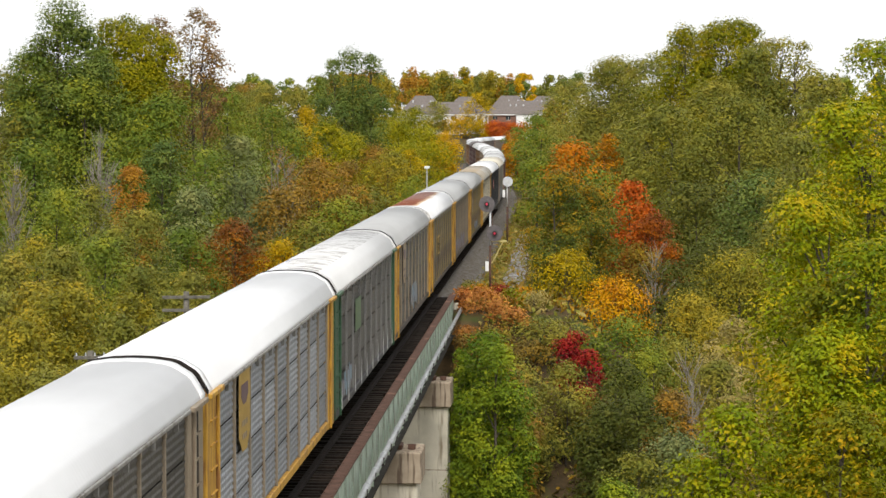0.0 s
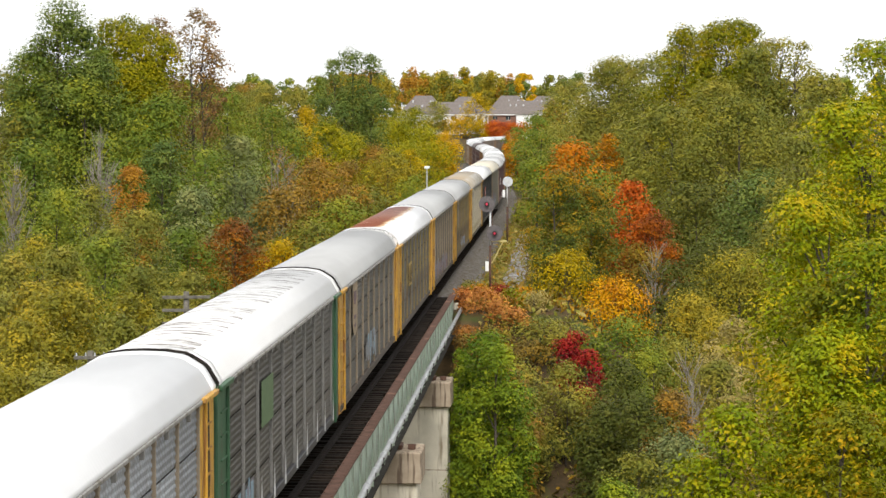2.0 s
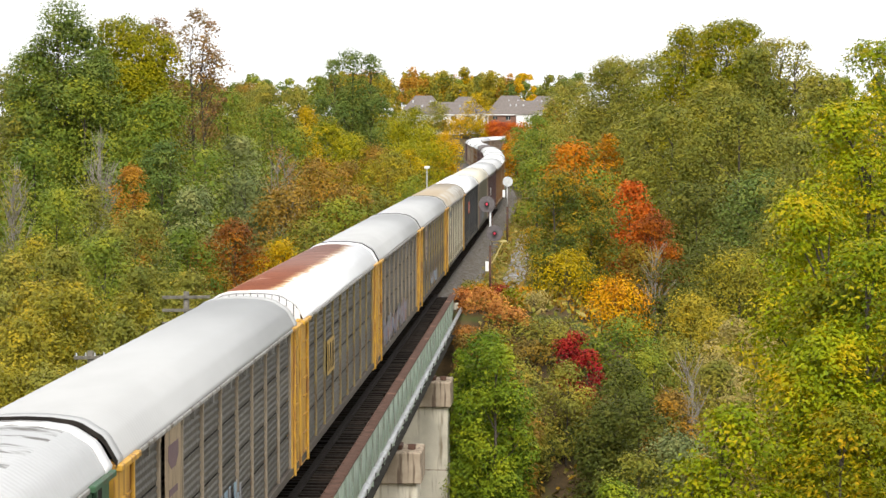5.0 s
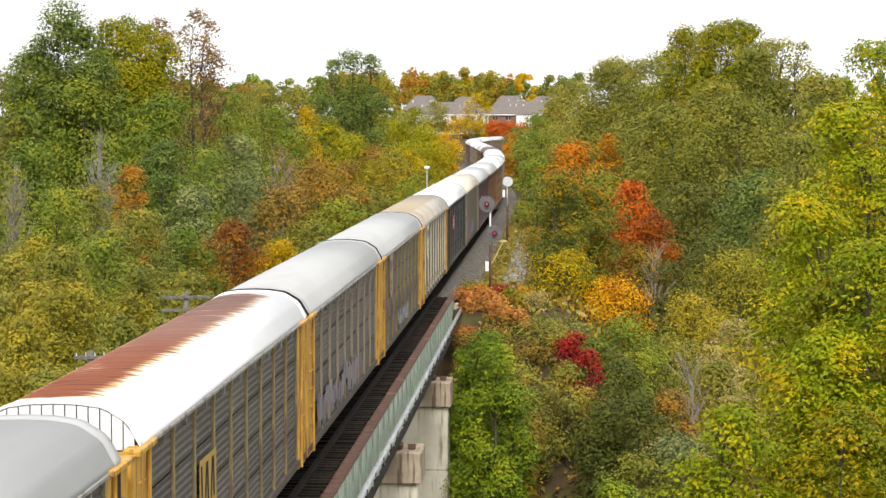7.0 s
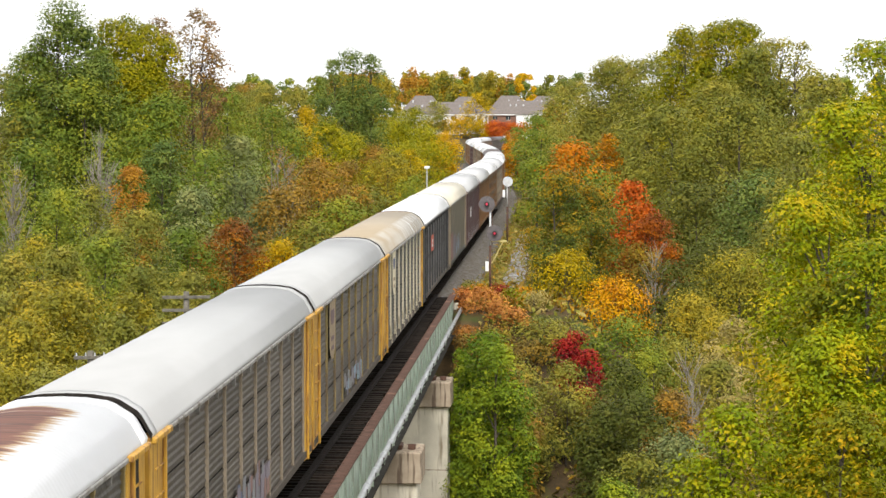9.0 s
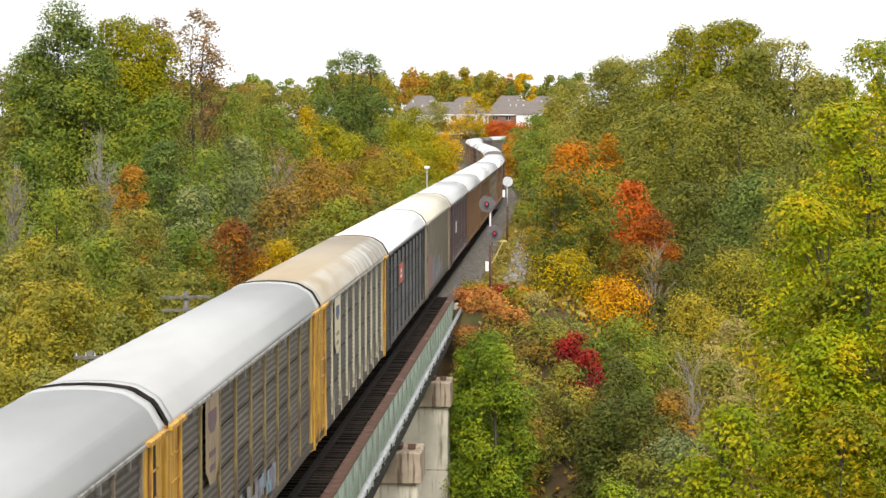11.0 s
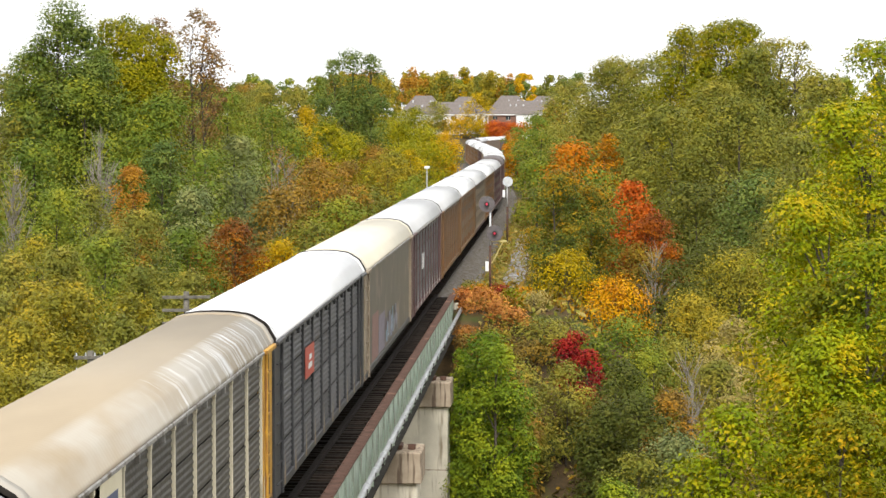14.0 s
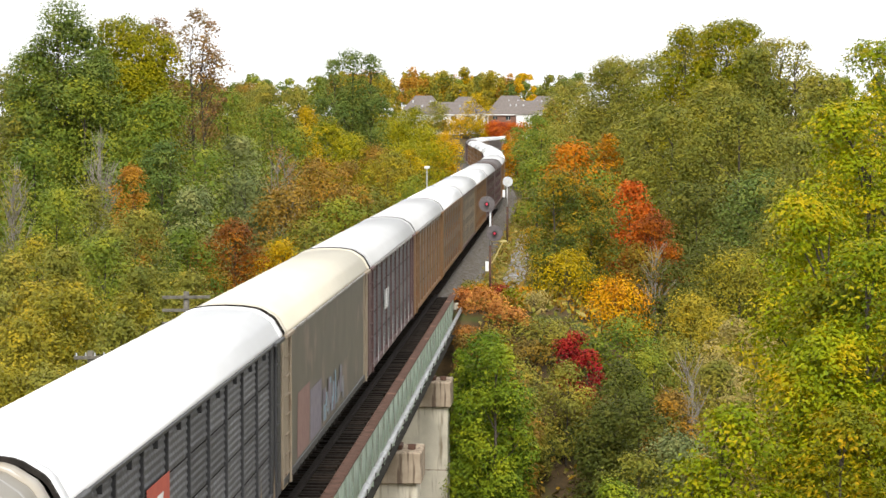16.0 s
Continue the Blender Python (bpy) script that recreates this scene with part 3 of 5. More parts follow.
tree("green", -11.0, 158, 0.6, 1.9, 0.15, 1.0, "tree")
tree("olive", -13.4, 124, 3.1, 1.8, 0.15, 1.0, "tree")
tree("green", -9.0, 172, 1.4, 1.9, 0.15, 1.0, "tree")
tree("yellow", -17.9, 745, 19.3, 4.7, 0.15, 0.6, "tree")
tree("olive", -31.4, 740, 16.6, 3.6, 0.15, 1.0, "tree")
tree("yellow", 7.6, 500, 14.8, 2.9, 0.15, 1.0, "tree")
tree("red", 6.7, 500, 12.1, 2.9, 0.15, 1.0, "tree")
tree("red", -11.6, 740, 10.1, 4.3, 0.15, 1.0, "tree")
tree("red", -7.0, 735, 9.7, 4.3, 0.15, 1.0, "tree")
tree("orange", 1.4, 400, 8.6, 1.8, 0.15, 1.0, "tree")
tree("green", 5.9, 335, 11.4, 3.6, 0.15, 1.0, "tree")
tree("orange", 0.0, 420, 6.9, 1.4, 0.15, 1.0, "tree")
tree("yellow", -23.0, 735, 11.7, 4.3, 0.15, 1.0, "tree")
tree("yellow_green", -21.2, 480, 13.2, 3.5, 0.15, 1.0, "tree")
tree("yellow_green", -25.0, 420, 13.0, 5.1, 0.15, 1.0, "tree")
tree("olive", 9.7, 480, 17.9, 4.7, 0.15, 1.0, "tree")
tree("olive", 11.2, 310, 16.2, 3.8, 0.15, 1.0, "tree")
tree("olive", 15.3, 265, 17.8, 3.9, 0.15, 1.0, "tree")
tree("olive", 19.3, 255, 17.8, 2.8, 0.15, 1.0, "tree")
tree("yellow_green", 25.1, 222, 20.3, 4.6, 0.15, 1.0, "tree")
tree("olive", 21.8, 230, 19.3, 3.4, 0.15, 1.0, "tree")
tree("yellow_green", 29.9, 218, 18.7, 2.0, 0.1, 0.45, "tree")
tree("olive", 18.4, 205, 12.3, 5.2, 0.15, 1.0, "tree")
tree("olive", 24.4, 200, 13.2, 5.6, 0.15, 1.0, "tree")
tree("olive", 29.1, 182, 14.5, 2.7, 0.15, 1.0, "tree")
tree("olive", 26.1, 165, 10.0, 3.2, 0.15, 1.0, "tree")
tree("maple", 9.9, 165, 9.4, 2.4, 0.05, 1.0, "tree")
tree("orange", 13.2, 205, 9.6, 1.5, 0.15, 1.0, "tree")
tree("red", 14.3, 168, 6.5, 1.7, 0.15, 1.0, "tree")
tree("red_brown", 15.5, 162, 4.4, 2.0, 0.15, 1.0, "tree")
tree("yellow", 9.5, 150, 2.7, 2.0, 0.15, 0.6, "tree")
tree("orange_yellow", 12.7, 148, 1.0, 2.2, 0.15, 0.7, "tree")
tree("crimson", 10.1, 139, -1.7, 1.0, 0.0, 1.0, "shrub")
tree("lime", 5.3, 121, -0.2, 2.1, 0.05, 1.0, "tree")
tree("olive", 8.1, 141, -1.0, 2.4, 0.15, 1.0, "tree")
tree("bottle_green", 12.5, 128, -2.3, 2.4, 0.15, 1.0, "tree")
tree("yellow_olive", 20.9, 152, 2.6, 3.7, 0.15, 1.0, "tree")
tree("yellow_olive", 17.7, 148, -0.1, 2.5, 0.15, 1.0, "tree")
tree("tan", 19.3, 118, 0.2, 1.8, 0.15, 1.0, "tree")
tree("brown", 15.0, 124, -3.4, 1.8, 0.15, 1.0, "tree")
tree("grey_green", 14.7, 113, -4.3, 2.3, 0.15, 1.0, "tree")
tree("green", 13.2, 140, -0.9, 2.4, 0.15, 1.0, "tree")
tree("green", 11.8, 190, 6.9, 2.8, 0.15, 1.0, "tree")
tree("green", 6.5, 250, 6.8, 2.7, 0.15, 1.0, "tree")
tree("grey_green", 10.1, 230, 6.0, 2.2, 0.15, 1.0, "tree")
# deep green leaves also carry the shade of the gap between crowns
tree("bottle_green", 19.8, 178, 6.3, 3.5, 0.15, 1.0, "tree")
tree("olive", 23.7, 155, 4.3, 2.6, 0.15, 1.0, "tree")
tree("lime", 11.9, 108, -5.8, 1.7, 0.15, 1.0, "tree")
tree("lime", 5.7, 118, -4.8, 1.7, 0.15, 1.0, "tree")
tree("olive", 17.8, 128, -2.3, 1.9, 0.15, 1.0, "tree")
# darker leaf colour here includes shade from the taller trees around
tree("bottle_green", 16.3, 156, 1.6, 2.3, 0.15, 1.0, "tree")
tree("lime_near", 21.6, 92, 14.4, 1.8, 0.1, 1.0, "tree")
tree("lime_near", 19.5, 84, 12.0, 2.1, 0.1, 1.0, "tree")
tree("lime_near", 17.7, 80, 8.8, 1.8, 0.1, 1.0, "tree")
tree("lime_near", 17.9, 74, 4.8, 2.4, 0.1, 1.0, "tree")
tree("lime_near", 19.6, 76, 7.6, 2.2, 0.1, 1.0, "tree")
tree("lime_near", 14.6, 71, 2.6, 1.5, 0.05, 1.0, "tree")
tree("salmon", 4.5, 146, -0.9, 1.6, 0.0, 1.0, "shrub")
tree("salmon", 6.3, 143, -1.0, 1.2, 0.0, 1.0, "shrub")
tree("crimson", 5.3, 150, -0.3, 0.9, 0.0, 1.0, "shrub")
tree("brown", 7.1, 139, -2.2, 1.7, 0.0, 1.0, "shrub")
tree("salmon", 3.6, 141, -1.5, 0.9, 0.0, 1.0, "shrub")

tree("green", 4.9, 390, 9.1, 3.6, 0.15, 1.0, "tree")
tree("olive", 7.3, 380, 9.6, 4.2, 0.15, 1.0, "tree")
tree("green", 10.4, 330, 9.0, 3.2, 0.15, 1.0, "tree")
tree("olive", 13.1, 290, 12.4, 4.2, 0.15, 1.0, "tree")
tree("olive", 16.8, 250, 11.0, 4.3, 0.15, 1.0, "tree")
tree("olive", 9.5, 133, -3.1, 1.9, 0.15, 1.0, "tree")
tree("brown", 6.3, 128, -2.7, 1.6, 0.15, 1.0, "tree")
tree("bottle_green", 11.7, 122, -4.1, 2.1, 0.15, 1.0, "tree")
tree("bottle_green", 13.3, 121, -3.4, 1.8, 0.15, 1.0, "tree")
# this tree and the next: leaf colour darkened for the shaded gap
tree("dark_green", 24.0, 172, 7.3, 3.8, 0.15, 1.0, "tree")
tree("bottle_green", 19.5, 160, 2.5, 2.7, 0.15, 1.0, "tree")
tree("olive", 16.2, 138, -2.0, 2.3, 0.15, 1.0, "tree")
tree("olive", -17.7, 124, 4.0, 2.1, 0.15, 1.0, "tree")
tree("olive", -12.2, 128, 1.3, 1.9, 0.15, 1.0, "tree")
tree("yellow_green", -30.6, 200, 12.0, 4.4, 0.15, 1.0, "tree")
tree("green", -34.0, 192, 16.7, 2.6, 0.15, 1.0, "tree")
tree("green", -29.6, 188, 14.2, 3.7, 0.15, 1.0, "tree")
tree("yellow_green", -26.2, 206, 18.5, 2.5, 0.15, 1.0, "tree")
tree("olive", 27.1, 215, 17.7, 3.1, 0.15, 1.0, "tree")
tree("olive", 23.3, 212, 14.6, 4.6, 0.15, 1.0, "tree")
tree("olive", 17.8, 245, 14.6, 3.6, 0.15, 1.0, "tree")
tree("dark_green", -34.1, 191, 17.9, 2.2, 0.15, 1.0, "tree")
tree("dark_green", -30.6, 193, 18.7, 2.1, 0.15, 1.0, "tree")
tree("yellow_green", -31.2, 206, 19.8, 2.0, 0.15, 1.0, "tree")
tree("yellow_green", -27.6, 206, 19.5, 2.1, 0.15, 1.0, "tree")
tree("rust", -20.9, 199, 19.4, 1.3, 0.12, 0.5, "tree")
tree("rust", -26.9, 208, 20.3, 1.8, 0.12, 0.6, "tree")
tree("yellow_green", 21.0, 226, 19.9, 2.5, 0.15, 1.0, "tree")
tree("yellow_green", 23.1, 224, 19.5, 2.5, 0.15, 1.0, "tree")
tree("yellow_green", 27.0, 221, 19.8, 2.4, 0.15, 1.0, "tree")
tree("olive", 28.7, 219, 18.3, 2.1, 0.15, 1.0, "tree")
tree("olive", 14.3, 266, 17.5, 3.2, 0.15, 1.0, "tree")
tree("olive", 17.4, 260, 17.4, 2.8, 0.15, 1.0, "tree")
tree("olive", 13.4, 270, 16.5, 3.0, 0.15, 1.0, "tree")
tree("lime", 6.0, 117, -0.4, 1.6, 0.15, 1.0, "tree")
tree("lime", 4.2, 123, -1.9, 1.5, 0.15, 1.0, "tree")
tree("lime", 6.6, 118, -3.1, 1.3, 0.15, 1.0, "tree")
tree("olive", 30.7, 184, 14.1, 1.8, 0.15, 1.0, "tree")
tree("olive", -37.1, 330, 14.6, 4.0, 0.15, 1.0, "tree")
tree("olive", -30.1, 340, 15.5, 4.1, 0.15, 1.0, "tree")
tree("yellow_olive", -16.5, 112, 3.1, 1.9, 0.15, 1.0, "tree")
tree("dark_green", -20.3, 300, 18.6, 2.1, 0.15, 1.0, "tree")
tree("dark_green", -15.6, 301, 19.3, 2.3, 0.15, 1.0, "tree")
tree("yellow_green", 24.0, 223, 20.1, 2.7, 0.15, 1.0, "tree")
tree("yellow_green", 26.0, 222, 20.2, 2.7, 0.15, 1.0, "tree")
tree("yellow_green", 20.3, 236, 18.3, 2.6, 0.15, 1.0, "tree")
tree("olive", 31.4, 217, 18.1, 1.4, 0.1, 0.5, "tree")
tree("olive", 30.6, 200, 15.3, 1.5, 0.1, 0.6, "tree")
tree("yellow_olive", -14.7, 108, 2.8, 2.1, 0.15, 1.0, "tree")
tree("olive", -18.1, 112, 2.5, 1.9, 0.15, 1.0, "tree")
tree("yellow_olive", -11.9, 113, 2.5, 1.9, 0.15, 1.0, "tree")
tree("olive", -11.0, 101, 1.1, 1.7, 0.15, 1.0, "tree")
tree("olive", -12.1, 96, 0.9, 1.9, 0.15, 1.0, "tree")
tree("yellow_olive", -14.0, 95, 1.0, 1.6, 0.15, 1.0, "tree")
tree("olive", -9.8, 112, 1.4, 1.4, 0.15, 1.0, "tree")
tree("olive", -12.9, 138, 1.9, 1.7, 0.15, 1.0, "tree")
tree("yellow_olive", -20.1, 128, 4.4, 1.9, 0.15, 1.0, "tree")
tree("olive", -16.8, 134, 4.8, 2.0, 0.15, 1.0, "tree")
tree("lime_near", 13.4, 72, 0.7, 1.2, 0.15, 1.0, "tree")
tree("gold_green", 17.9, 70, 2.8, 2.0, 0.15, 1.0, "tree")
tree("gold_green", 18.4, 78, 6.0, 2.1, 0.15, 1.0, "tree")
tree("olive", 13.0, 112, -5.0, 1.9, 0.15, 1.0, "tree")

tree("yellow_olive", 18.8, 142, -1.0, 2.4, 0.15, 1.0, "tree")
tree("tan", 18.9, 130, 0.0, 1.9, 0.15, 1.0, "tree")

tree("olive", 6.9, 131, -2.7, 1.6, 0.15, 1.0, "tree")
tree("green", 14.3, 133, -2.2, 1.9, 0.15, 1.0, "tree")
tree("salmon", 3.1, 147, -1.6, 0.9, 0.0, 1.0, "shrub")
tree("salmon", 3.8, 149, -1.5, 1.1, 0.0, 1.0, "shrub")
tree("brown", 3.4, 139, -1.9, 0.7, 0.0, 1.0, "shrub")
tree("lime", 3.6, 131, -2.0, 0.8, 0.0, 1.0, "shrub")
tree("salmon", 5.3, 144, -1.2, 1.1, 0.0, 1.0, "shrub")
tree("brown", 5.0, 141, -1.5, 1.0, 0.0, 1.0, "shrub")
tree("tan", 3.2, 155, -1.0, 0.6, 0.0, 1.0, "shrub")
tree("olive", 4.8, 136, -1.9, 1.2, 0.0, 1.0, "shrub")
tree("crimson", 9.6, 138, -2.0, 0.9, 0.0, 1.0, "shrub")
tree("crimson", 10.8, 137, -2.6, 0.8, 0.0, 1.0, "shrub")
tree("turning", 8.9, 161, 7.4, 1.9, 0.0, 1.0, "tree")
tree("turning", 11.2, 163, 6.4, 1.9, 0.0, 1.0, "tree")
tree("turning", 9.7, 158, 3.6, 1.9, 0.0, 1.0, "tree")
tree("red", 15.1, 165, 5.0, 1.8, 0.0, 1.0, "tree")
tree("brown", 14.5, 160, 2.5, 1.9, 0.0, 1.0, "tree")
tree("orange_yellow", 4.0, 151, -0.4, 0.7, 0.0, 1.0, "shrub")
tree("yellow_green", 6.1, 147, -0.5, 0.9, 0.0, 1.0, "shrub")
tree("olive", 3.3, 151, -1.2, 0.7, 0.0, 1.0, "shrub")
tree("orange_yellow", 6.7, 149, -0.2, 0.9, 0.0, 1.0, "shrub")
tree("tan", 7.5, 146, -0.7, 0.9, 0.0, 1.0, "shrub")
tree("green", -32.0, 191, 19.0, 2.9, 0.15, 1.0, "tree")
tree("green", -34.7, 192, 16.7, 2.3, 0.15, 1.0, "tree")
tree("green", -30.0, 197, 17.0, 2.6, 0.15, 1.0, "tree")
tree("yellow_green", -28.4, 204, 18.4, 3.0, 0.15, 1.0, "tree")
tree("yellow_green", -28.9, 200, 15.9, 2.9, 0.15, 1.0, "tree")
tree("olive", -36.9, 350, 15.2, 4.3, 0.15, 1.0, "tree")
tree("olive", -35.8, 300, 13.9, 3.3, 0.15, 1.0, "tree")
tree("brown", -47.1, 420, 17.3, 4.1, 0.15, 1.0, "tree")
tree("yellow_green", -41.7, 738, 13.3, 3.9, 0.15, 1.0, "tree")
tree("olive", -38.8, 738, 10.8, 3.2, 0.15, 1.0, "tree")
tree("yellow_olive", -34.5, 738, 10.4, 3.6, 0.15, 1.0, "tree")
tree("olive", -30.4, 738, 11.7, 2.5, 0.15, 1.0, "tree")
tree("brown", -28.6, 738, 10.1, 2.2, 0.15, 1.0, "tree")
tree("yellow_green", -23.7, 738, 10.4, 3.6, 0.15, 1.0, "tree")
tree("olive", -20.1, 738, 11.2, 2.5, 0.15, 1.0, "tree")
tree("yellow", -16.9, 738, 10.8, 2.9, 0.15, 1.0, "tree")
tree("red", -12.9, 738, 9.7, 3.2, 0.15, 1.0, "tree")
tree("crimson", -9.7, 738, 9.6, 3.2, 0.15, 1.0, "tree")
tree("red", -6.5, 738, 9.2, 2.9, 0.15, 1.0, "tree")
tree("orange", -2.9, 735, 9.7, 2.9, 0.15, 1.0, "tree")
tree("olive", 0.2, 735, 11.2, 3.2, 0.15, 1.0, "tree")
tree("yellow", 5.7, 560, 13.6, 2.7, 0.15, 1.0, "tree")
tree("yellow_olive", 9.1, 540, 14.2, 3.2, 0.15, 1.0, "tree")
tree("yellow", -16.0, 470, 7.7, 3.0, 0.15, 1.0, "tree")
tree("yellow_green", -18.8, 460, 9.2, 3.4, 0.15, 1.0, "tree")
tree("yellow_green", -21.7, 430, 9.4, 3.7, 0.15, 1.0, "tree")
tree("orange", -0.5, 420, 8.1, 1.0, 0.15, 1.0, "tree")
tree("green", 0.6, 440, 9.3, 2.4, 0.15, 1.0, "tree")
tree("yellow_olive", -11.2, 430, 5.9, 1.7, 0.15, 1.0, "tree")


# far woods on the skyline, past counting
def far_woods():
    rng = np.random.default_rng(77)
    for kind, share in (("copper", 14), ("yellow_olive", 26), ("yellow", 5), ("olive", 14), ("dark_green", 9), ("green", 9)):
        vs, fs, off = [], [], 0
        for i in range(share * (1 if kind in ("copper", "yellow_olive", "yellow") else 3)):
            y = rng.uniform(800, 980)
            warm = kind in ("copper", "yellow_olive", "yellow")
            x = (rng.uniform(-0.09, 0.0) if warm else rng.uniform(-0.30, 0.19)) * y
            z0 = ground_z(x, y)
            h = 27.0 + rng.uniform(-2.5, 2.0) + (1.5 if warm else 0) - z0
            if h < 6:
                continue
            r = rng.uniform(4, 6.5)
            n = 1500
            k = rng.integers(0, 22, n)
            cc = rng.normal(size=(22, 3))
            cc[:, 2] = cc[:, 2] * 0.8 + 0.3
            cc /= np.linalg.norm(cc, axis=1)[:, None]
            cc = cc * np.array([r * 0.75, r * 0.75, h * 0.34]) + np.array([0, 0, h * 0.56])
            d = rng.normal(size=(n, 3))
            d /= np.linalg.norm(d, axis=1)[:, None]
            c = cc[k] + d * r * (0.34 * rng.uniform(0.5, 1.0, n))[:, None] + np.array([x, y, z0])
            nr = d + rng.normal(size=(n, 3)) * 0.4 + np.array([0, 0, 0.4])
            nr /= np.linalg.norm(nr, axis=1)[:, None]
            v, f = leaves(c, nr, 0.42, 0.32, rng, True)
            vs.append(v)
            fs.append(f + off)
            off += len(v)
        ob = new("far_woods", quick_mesh("far_woods", np.concatenate(vs), np.concatenate(fs), LEAF[kind]))
        tagged(ob, f"distant {WORDS[kind]} autumn trees along the skyline", "woods", kind="stuff")


far_woods()


def undergrowth():
    """Low leaves, weeds and fallen leaves over slopes and valley."""
    rng = np.random.default_rng(5)
    for kind, n, lab in (("brown", 26000, "brown dry weeds and fallen leaves"), ("olive", 26000, "olive low weeds and brambles"), ("tan", 12000, "tan dry grass and stalks")):
        ys = 105 + 300 * rng.uniform(0, 1, n) ** 1.6
        xs = rng.uniform(-0.27, 0.17, n) * ys + 6
        ok = []
        zs = np.empty(n)
        for i in range(n):
            c = on_line(ys[i])[0]
            d = xs[i] - c
            if (-4.6 < d < 4.2 and ys[i] > 130) or (abs(d) < 4.2) or (4.7 < d < 7.5 and 158 < ys[i] < 262 and rng.uniform() < 0.93):
                continue
            zs[i] = ground_z(xs[i], ys[i]) + rng.uniform(0, 1) ** 2 * (1.1 if kind != "tan" else 0.7)
            ok.append(i)
        c = np.stack([xs, ys, zs], 1)[ok]
        nr = rng.normal(size=(len(c), 3)) + np.array([0, 0, 0.7])
        nr /= np.linalg.norm(nr, axis=1)[:, None]
        v, f = leaves(c, nr, 0.26, 0.12, rng)
        ob = new("undergrowth", quick_mesh("undergrowth", v, f, LEAF[kind]))
        tagged(ob, f"{lab} on the slopes", "undergrowth", kind="stuff")


undergrowth()


def trackside_grass():
    """Upright blades and weeds on the shoulders of the embankment."""
    rng = np.random.default_rng(9)
    for kind, n, lab in (("olive", 9000, "olive green grass and weeds"), ("tan", 9000, "dry tan grass"), ("brown", 7000, "brown dry weeds")):
        ys = BRIDGE_END + 2 + 190 * rng.uniform(0, 1, n) ** 1.3
        side = rng.uniform(0, 1, n) < 0.72
        xs = np.where(side, rng.uniform(3.0, 9.5, n), rng.uniform(-7.0, -3.3, n))
        keep = ~((xs > 4.9) & (xs < 6.7) & (ys < 238) & (rng.uniform(0, 1, n) < 0.8))
        keep &= ~((xs > 0) & (xs < 3.6) & (rng.uniform(0, 1, n) < 0.6))
        xs, ys = xs[keep], ys[keep]
        xs = xs + np.array([on_line(v)[0] for v in ys])
        zs = np.array([ground_z(a, b) for a, b in zip(xs, ys)])
        c = np.stack([xs, ys, zs + rng.uniform(0.05, 0.35, len(xs))], 1)
        nr = rng.normal(size=(len(c), 3)) * np.array([1, 1, 0.5])
        nr /= np.linalg.norm(nr, axis=1)[:, None]
        v, f = leaves(c, nr, 0.24, 0.05, rng)
        ob = new("grass", quick_mesh("grass", v, f, LEAF[kind]))
        tagged(ob, f"{lab} beside the ballast", "grass", kind="stuff")


trackside_grass()


# ---- the train ----
CAR_LEN, CAR_STEP, CAR_W = 28.22, 28.65, 1.5
EAVE, SILL = 5.12, 0.85
ROOF_PROFILE = [(1.57, 5.06), (1.58, 5.13), (1.555, 5.175), (1.38, 5.485), (1.30, 5.575), (0.98, 5.775), (0.84, 5.825), (0.45, 5.88), (0, 5.895)]
BAYS, ROWS = 9, 4
BAY0 = -CAR_LEN / 2 + 1.95
BAY_W = (CAR_LEN - 3.9) / BAYS
ROW_H = (EAVE - 0.12 - SILL - 0.18) / ROWS


